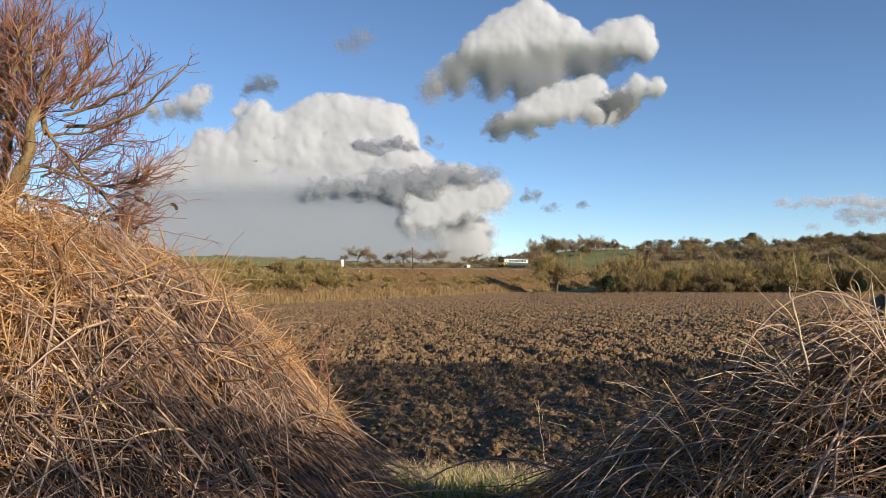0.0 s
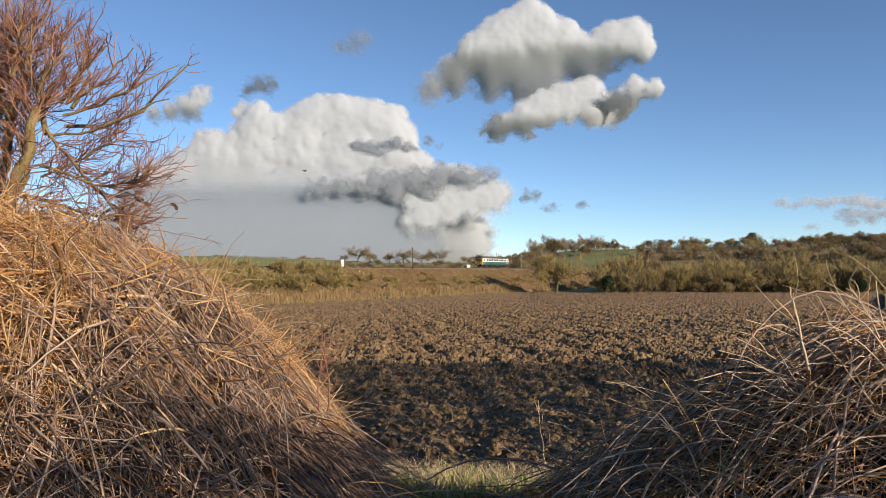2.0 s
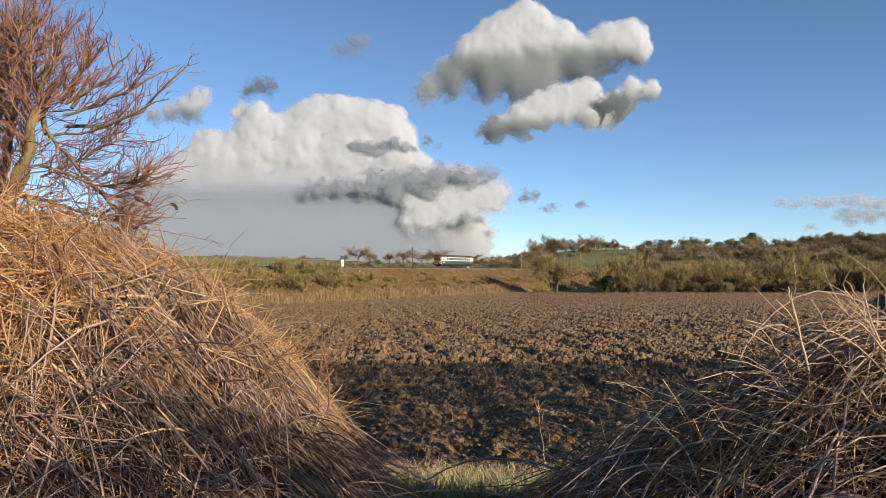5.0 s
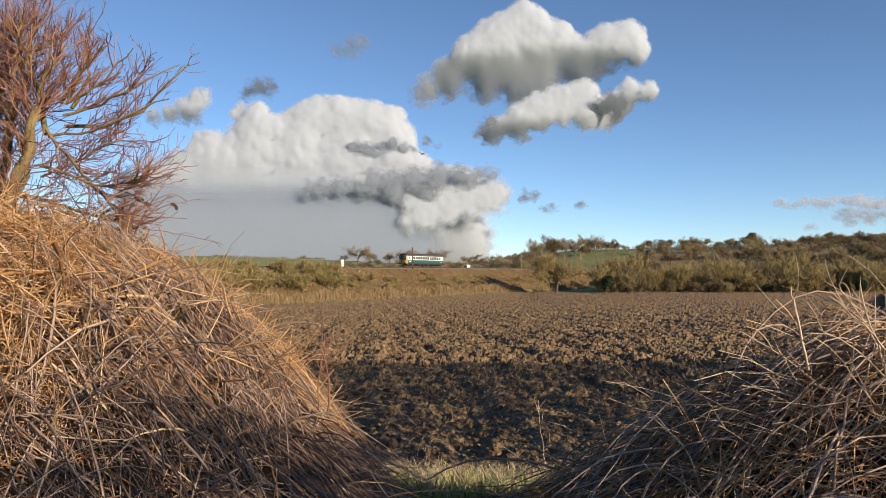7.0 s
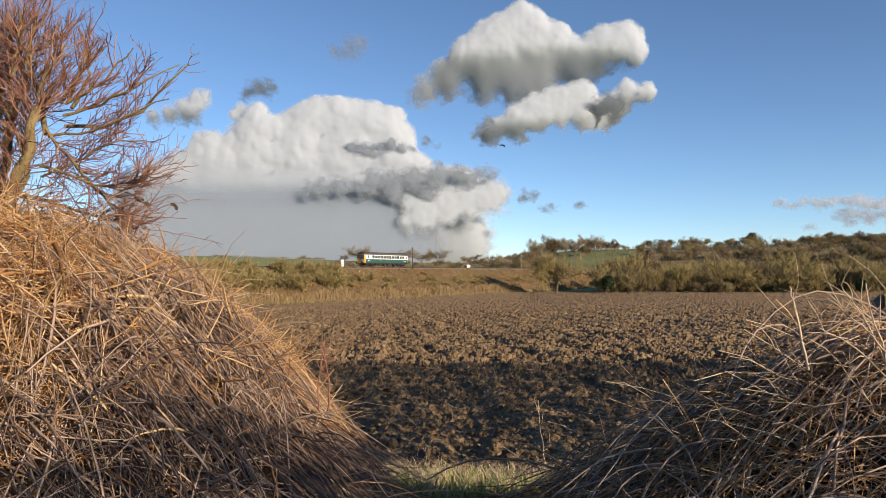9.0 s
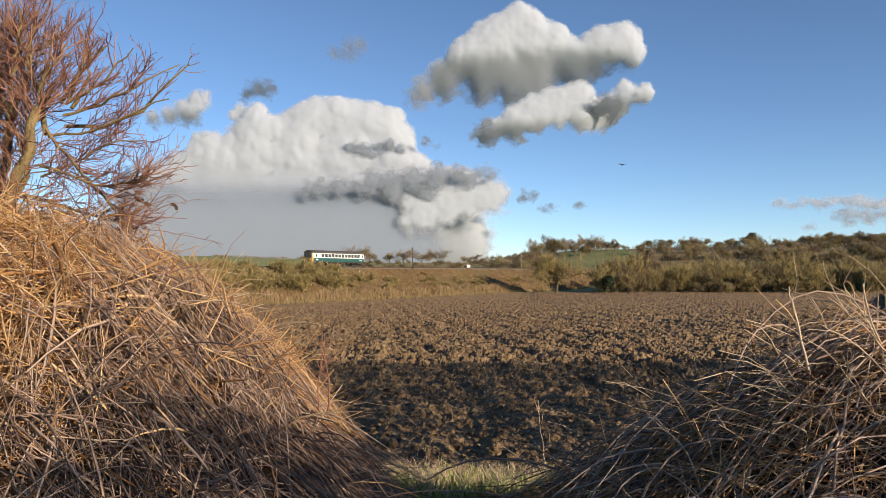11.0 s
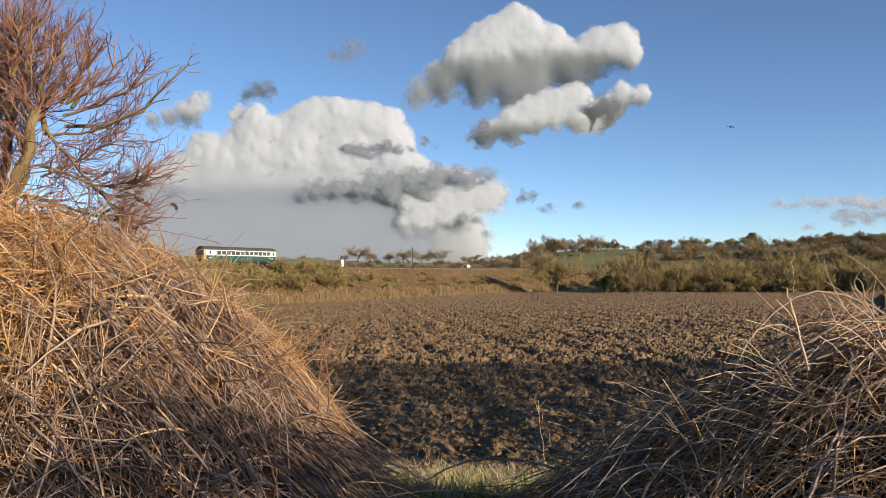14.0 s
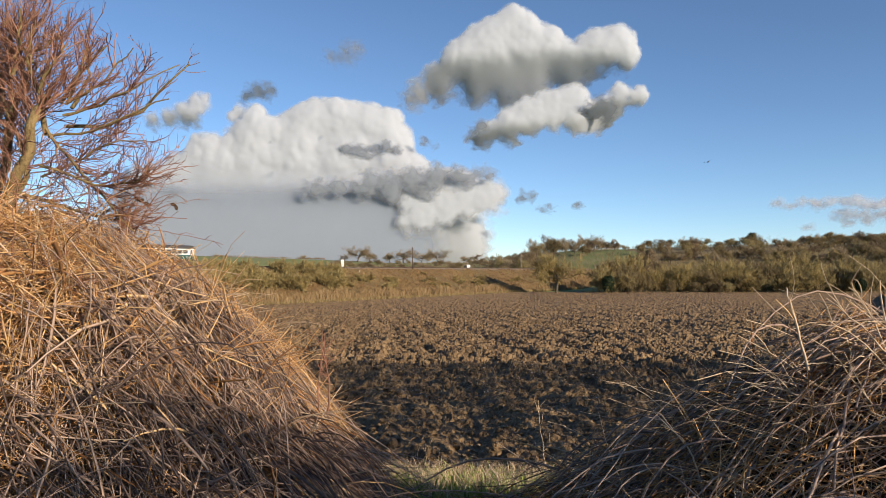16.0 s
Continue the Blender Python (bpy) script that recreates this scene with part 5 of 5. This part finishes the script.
def build_cloud(name, label, dist, puffs, mat, base=None, slope=1.3, bulge=0.55, size=26.0, heap=0.42, relief=0.13, crisp=12.0, fray=26.0, melt=9.0, flat=1.0, most=1.3, haze=0.0, seed=5):
    """A heaped cloud of puffs (bearing, height, radius, in the units of slope_of, that many metres off): rounded heads above its base line
    (bearing, height), a smooth underside that falls back below it, and a cover that thins out towards its rim. With no base line all of it is underside."""
    unit = dist / 1279
    px, pz, pr = np.array(puffs, float).T
    step = 1.5 if np.ptp(px) > 150 else 1.0
    pad = pr.max() * 0.5 + fray
    x = np.arange((px - pr).min() - pad, (px + pr).max() + pad, step)
    z = np.arange((-pz - pr).min() - pad, (-pz + pr).max() + pad, step)
    X, Z = np.meshgrid(x, z, indexing="ij")
    wx = X + (fbm(X / 30, Z / 30, seed + 40) - 0.47) * 16
    wz = Z + (fbm(X / 30, Z / 30, seed + 60) - 0.47) * 16
    total = 0
    for a, b, r in zip(px, -pz, pr):
        total = total + np.exp(np.clip((r - np.hypot(wx - a, (wz - b) / flat)) / 5.0, -40, 40))
    form = np.log(total + 1e-15) * 5.0
    heads = lumps(X, Z, size, seed) * 0.6 + lumps(X, Z, size * 0.45, seed + 7) * 0.8 + lumps(X, Z, size * 0.2, seed + 13) * 0.8
    heads = blurred(heads - heads.mean(), 1.2 / step)
    wisps = (fbm(X / 14, Z / 9, seed + 80, 5) - 0.47) * 34
    if base is None:
        lean = Z.max() - Z
        under = np.ones(X.shape)
    else:
        bx, bz = np.array(base, float).T
        line = np.interp(X, bx, -bz)
        wave = (fbm(X / 20, Z / 20, seed + 90) - 0.47) * 18
        lean = np.maximum(0, line - Z + wave * np.exp(-np.maximum(0, line - Z) / 12))
        under = smoothstep(0, 18, lean)
    form = form + heads * heap * (1 - under) + wisps * under * 0.6
    cover = np.clip(0.45 + form / (crisp * (1 - under) + fray * under), -0.5, 1.3)
    cover = np.minimum(cover * min(most, 1.0), most)
    if haze > 0:
        cover = blurred(cover, haze / step)
    edge = np.minimum.reduce([X - x[0], x[-1] - X, Z - z[0], z[-1] - Z]) / (fray * 0.5)
    cover = np.where(edge < 1, np.minimum(cover, edge * 1.0 - 0.5), cover)
    r = pr.mean()
    front = np.sqrt(np.clip(form / r, 0, 0.6)) * r * bulge
    lean = lean - lean[cover > 0.3].mean()
    y = blurred(-front + lean * slope, melt / step) - blurred(heads, 2.5 / step) * relief * (1 - 0.8 * under)
    y = y + blurred(wisps, 4.0 / step) * 0.03 * under
    n, m = X.shape
    keep = cover > -0.3
    cell = keep[:-1, :-1] | keep[1:, :-1] | keep[:-1, 1:] | keep[1:, 1:]
    i, j = np.nonzero(cell)
    f = np.stack([i * m + j, (i + 1) * m + j, (i + 1) * m + j + 1, i * m + j + 1], axis=-1)
    used, inverse = np.unique(f, return_inverse=True)
    f = inverse.reshape(-1, 4)
    x0, z0 = px.mean(), -pz.mean()
    thing = tagged(new(name), label, "cloud")
    for k, depth in (("front", y), ("back", y + 4 + np.maximum(form, 0) * 0.4)):
        v = np.stack([X - x0, depth, Z - z0], axis=-1).reshape(-1, 3)[used] * unit
        ob = mesh_object(k, v, f if k == "front" else f[:, ::-1], mat, thing)
        layer = ob.data.attributes.new("cover", "FLOAT", "POINT")
        layer.data.foreach_set("value", cover.reshape(-1)[used].astype(np.float32))
    thing.location = (slope_of(x0) * dist, dist, 3.0 + (480 + z0) * unit)
    return thing


cumulus = build_cloud("cumulus_cloud", "white heaped cumulus cloud with a grey base", 4300,
                      [(940, 47, 46), (897, 66, 44), (985, 72, 40), (852, 95, 40), (1030, 98, 34), (1085, 78, 36), (1122, 66, 32), (1138, 88, 20), (806, 124, 30), (772, 141, 16), (900, 106, 42),
                       (960, 115, 44), (1050, 105, 30), (872, 138, 20), (748, 151, 9), (930, 142, 18), (990, 136, 20)], WHITE_VAPOUR,
                      [(742, 112), (790, 96), (860, 95), (920, 92), (1000, 82), (1060, 84), (1100, 92), (1165, 116)], seed=5)
low_cumulus = build_cloud("cumulus_cloud", "smaller cumulus lobe with white top and ragged base", 4290,
                          [(1010, 176, 34), (1045, 160, 26), (970, 190, 30), (1060, 186, 30), (1090, 186, 24), (1130, 148, 15), (1160, 155, 15), (1120, 174, 20), (932, 204, 24), (902, 216, 16), (880, 226, 10), (936, 226, 12)],
                          WHITE_VAPOUR, [(850, 205), (930, 210), (1000, 212), (1060, 200), (1100, 160), (1180, 165)], size=20, fray=16, seed=15)
# The small cumulus's shaded patch, laid before it as a grey sheet.
low_shade = build_cloud("scud_cloud", "shaded patch of a small cumulus, put in as a grey sheet", 4225, [(1085, 178, 15), (1108, 184, 14), (1062, 182, 7)], SHADE_GREY_VAPOUR, fray=16, most=0.75, seed=17)
shower = build_cloud("shower_cloud", "huge white towering shower cloud over the hills", 4300,
                     [(570, 206, 36), (604, 210, 40), (545, 218, 36), (650, 218, 42), (690, 226, 38), (716, 246, 28), (512, 230, 32), (470, 226, 30), (437, 246, 30), (400, 262, 28), (365, 262, 22), (470, 196, 14), (430, 200, 14),
                      (740, 290, 26), (690, 275, 40), (620, 270, 50), (540, 275, 50), (460, 285, 46), (390, 300, 46), (330, 300, 36), (300, 330, 46), (260, 350, 50)]
                     + [(270 + 60 * k, 350, 56) for k in range(10)] + [(280 + 60 * k, 420, 56) for k in range(10)] + [(790, 400, 30)], WHITE_VAPOUR,
                     [(240, 262), (330, 270), (400, 282), (500, 294), (600, 294), (700, 302), (760, 290), (840, 300)], slope=0.3, size=34, fray=34, melt=16, seed=25)
curtain = build_cloud("rain_curtain", "soft grey curtain of falling rain under a cloud", 4090,
                      [(250 + 40 * k, 400, 70) for k in range(12)] + [(250 + 40 * k, 440, 60) for k in range(13)], RAIN_VAPOUR, [(200, 520), (900, 520)], slope=0.0, bulge=0.0, heap=0.0, relief=0.0, crisp=60, most=0.8, melt=20, haze=22.0, seed=95)
shower_arm = build_cloud("shower_cloud", "lower arm of a shower cloud, grey above and cream below", 4062,
                         [(868, 346, 30), (832, 352, 30), (792, 366, 30), (756, 382, 24), (728, 386, 16), (893, 338, 18), (800, 334, 34), (748, 344, 34)], WHITE_VAPOUR,
                         [(690, 396), (800, 396), (860, 376), (915, 356)], slope=0.15, bulge=0.12, size=22, relief=0.1, crisp=19, fray=38, seed=35)
# Both ragged clouds get most of their shade from the grey colour.
scud = build_cloud("scud_cloud", "ragged cloud with painted blue-grey shade, drifting before a white one", 4150,
                   [(650, 262, 13), (633, 255, 7), (668, 264, 9), (688, 258, 6), (708, 251, 10), (724, 259, 7)], SHADE_GREY_VAPOUR, fray=18, flat=0.8, most=0.75, slope=0.5, bulge=0.4, seed=45)
long_scud = build_cloud("scud_cloud", "long ragged cloud with painted blue-grey shade before a shower cloud", 4015,
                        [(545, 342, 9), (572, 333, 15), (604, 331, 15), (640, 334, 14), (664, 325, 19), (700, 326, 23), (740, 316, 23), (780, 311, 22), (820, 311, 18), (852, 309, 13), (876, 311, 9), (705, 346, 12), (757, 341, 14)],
                        SHADE_GREY_VAPOUR, fray=22, most=0.78, slope=0.4, bulge=0.4, seed=55)
# the scraps carry the same painted shade
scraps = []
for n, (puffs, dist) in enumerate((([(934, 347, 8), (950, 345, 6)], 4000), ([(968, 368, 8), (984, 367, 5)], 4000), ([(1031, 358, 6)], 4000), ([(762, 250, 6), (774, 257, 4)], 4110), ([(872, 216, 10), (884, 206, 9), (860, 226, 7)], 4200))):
    scraps.append(build_cloud("scud_cloud", "small grey scrap of cloud in the blue sky", dist, puffs, SHADE_GREY_VAPOUR, fray=15, flat=0.75, most=0.65, slope=0.8, seed=58 + n))
wisp = build_cloud("wisp_cloud", "small pale ragged cloud", 3600, [(346, 172, 17), (322, 183, 16), (364, 164, 10), (296, 190, 12), (336, 190, 11), (265, 195, 10)], THIN_VAPOUR, [(240, 196), (380, 186)], crisp=14, fray=22, most=0.85, seed=65)
grey_wisp = build_cloud("wisp_cloud", "small grey cloud fragment in blue sky", 3300, [(457, 150, 14), (434, 156, 10), (478, 149, 9)], SHADE_GREY_VAPOUR, fray=20, flat=0.8, most=0.62, slope=1.2, seed=75)
high_wisp = build_cloud("wisp_cloud", "small thin mauve-grey cloud fragment high up", 3000, [(628, 66, 13), (600, 79, 10), (645, 64, 9)], SHADE_GREY_VAPOUR, fray=24, most=0.5, slope=0.7, seed=85)
bank = build_cloud("low_cloud", "pale low cloud bank near the horizon", 4300,
                   [(1385 + 24 * k, 356 + (k % 2) * 3, 12 + k) for k in range(10)] + [(1500 + 22 * k, 378, 16) for k in range(6)] + [(1515, 392, 9), (1545, 390, 9), (1442, 398, 8), (1380, 421, 6)], THIN_VAPOUR,
                   [(1350, 358), (1480, 362), (1600, 366)], slope=0.35, crisp=20, fray=26, flat=0.5, most=0.6, seed=105)


def run_of_train(t):
    """How far down the line the railcar's leading end has come, t seconds in."""
    return 7.856 * t + 0.5 * 0.1941 * t * t


BIRD_WAY = [(0.0, 452, 285), (0.5, 466, 275), (1.0, 489, 276), (1.5, 513, 287), (2.0, 537, 302), (2.5, 562, 312), (3.0, 589, 315), (3.5, 611, 315), (4.0, 634, 312),
            (5.2, 684, 299), (6.5, 730, 281), (7.0, 748, 272), (7.5, 777, 259), (8.0, 808, 246), (8.5, 844, 252), (9.0, 889, 256), (10.2, 1015, 280), (11.5, 1154, 296),
            (12.0, 1203, 284), (12.5, 1243, 270), (13.0, 1273, 261), (13.5, 1291, 242), (14.0, 1296, 223), (14.5, 1294, 220), (15.0, 1286, 235), (15.5, 1271, 261), (16.0, 1255, 286)]


def motions():
    """All that moves: the railcar and its wheels, the bird, the drifting clouds and the wind in the stalks."""
    walk(railcar, [(t, line_pose(run_of_train(t) - HALF, 0, RAIL_Z)) for t in np.linspace(0, 16, 33)])
    for w, x in wheelsets:
        walk(w, [(k / 15, Matrix.Translation((x, 0, 0.457)) @ Matrix.Rotation(run_of_train(k / 15) / 0.457, 4, "Y")) for k in range(241)])
    # the bird's bearing and height, flown at about ninety metres
    spots = []
    for t, a, b in BIRD_WAY:
        dist = 80 + 12 * math.sin(t * 0.55)
        spots.append((t, Vector(((a - 784) / 1279 * dist, dist, 3.0 + (480 - b) / 1279 * dist))))
    rows = []
    for n, (t, p) in enumerate(spots):
        d = spots[min(n + 1, len(spots) - 1)][1] - spots[max(n - 1, 0)][1]
        heading = math.degrees(math.atan2(d.y, d.x))
        climb = math.degrees(math.atan2(d.z, math.hypot(d.x, d.y)))
        bank_angle = 18 * math.sin(t * 1.3) + (30 if 7 < t < 9.5 or 12 < t < 15 else 0)
        rows.append((t, Matrix.Translation(p) @ pose(0, 0, 0, 0, 0, heading) @ pose(0, 0, 0, 0, -climb * 0.6, 0) @ pose(0, 0, 0, bank_angle, 0, 0)))
    walk(bird, rows)
    for w, side in wings:
        base = Matrix.Translation(w.location)
        beat = []
        for k in range(161):
            t = k / 10
            strong = 28 if (t < 1.2 or 6.3 < t < 9.5 or 11 < t < 14.6) else 7
            beat.append((t, base @ Matrix.Rotation(side * radians(8 + strong * math.sin(t * 2 * math.pi * 2.2)), 4, "X")))
        walk(w, beat)
    for cloud, dx, dz in ((cumulus, -104, -48), (low_cumulus, -104, -50), (low_shade, -99, -48), (shower, -26, -24), (curtain, -26, -4), (shower_arm, -26, -4), (scud, -72, -24), (long_scud, -24, -4), (wisp, -6, -40), (grey_wisp, -8, -32), (high_wisp, -36, -48), (bank, -26, -4)):
        p = cloud.location.copy()
        walk(cloud, [(t, Matrix.Translation((p.x + dx * t / 16, p.y, p.z + dz * t / 16))) for t in (0, 4, 8, 12, 16)])
    for n, cloud in enumerate(scraps):
        p, d = cloud.location.copy(), (-99, -48) if n == 4 else (-26, -4)
        walk(cloud, [(t, Matrix.Translation((p.x + d[0] * t / 16, p.y, p.z + d[1] * t / 16))) for t in (0, 8, 16)])
    # wind in the loose stalks
    for n, st in enumerate(stalks):
        p, q = st.location.copy(), n * 1.7
        rows = []
        for k in range(65):
            t = k / 4
            gust = 1.0 + 1.6 * math.exp(-((t - 14.2) / 0.8) ** 2)
            a = 1.6 * gust * math.sin(t * 3.1 + q) + 0.8 * math.sin(t * 7.3 + q * 2)
            rows.append((t, Matrix.Translation(p) @ pose(0, 0, 0, a * 0.5, a, 0)))
        walk(st, rows)


motions()
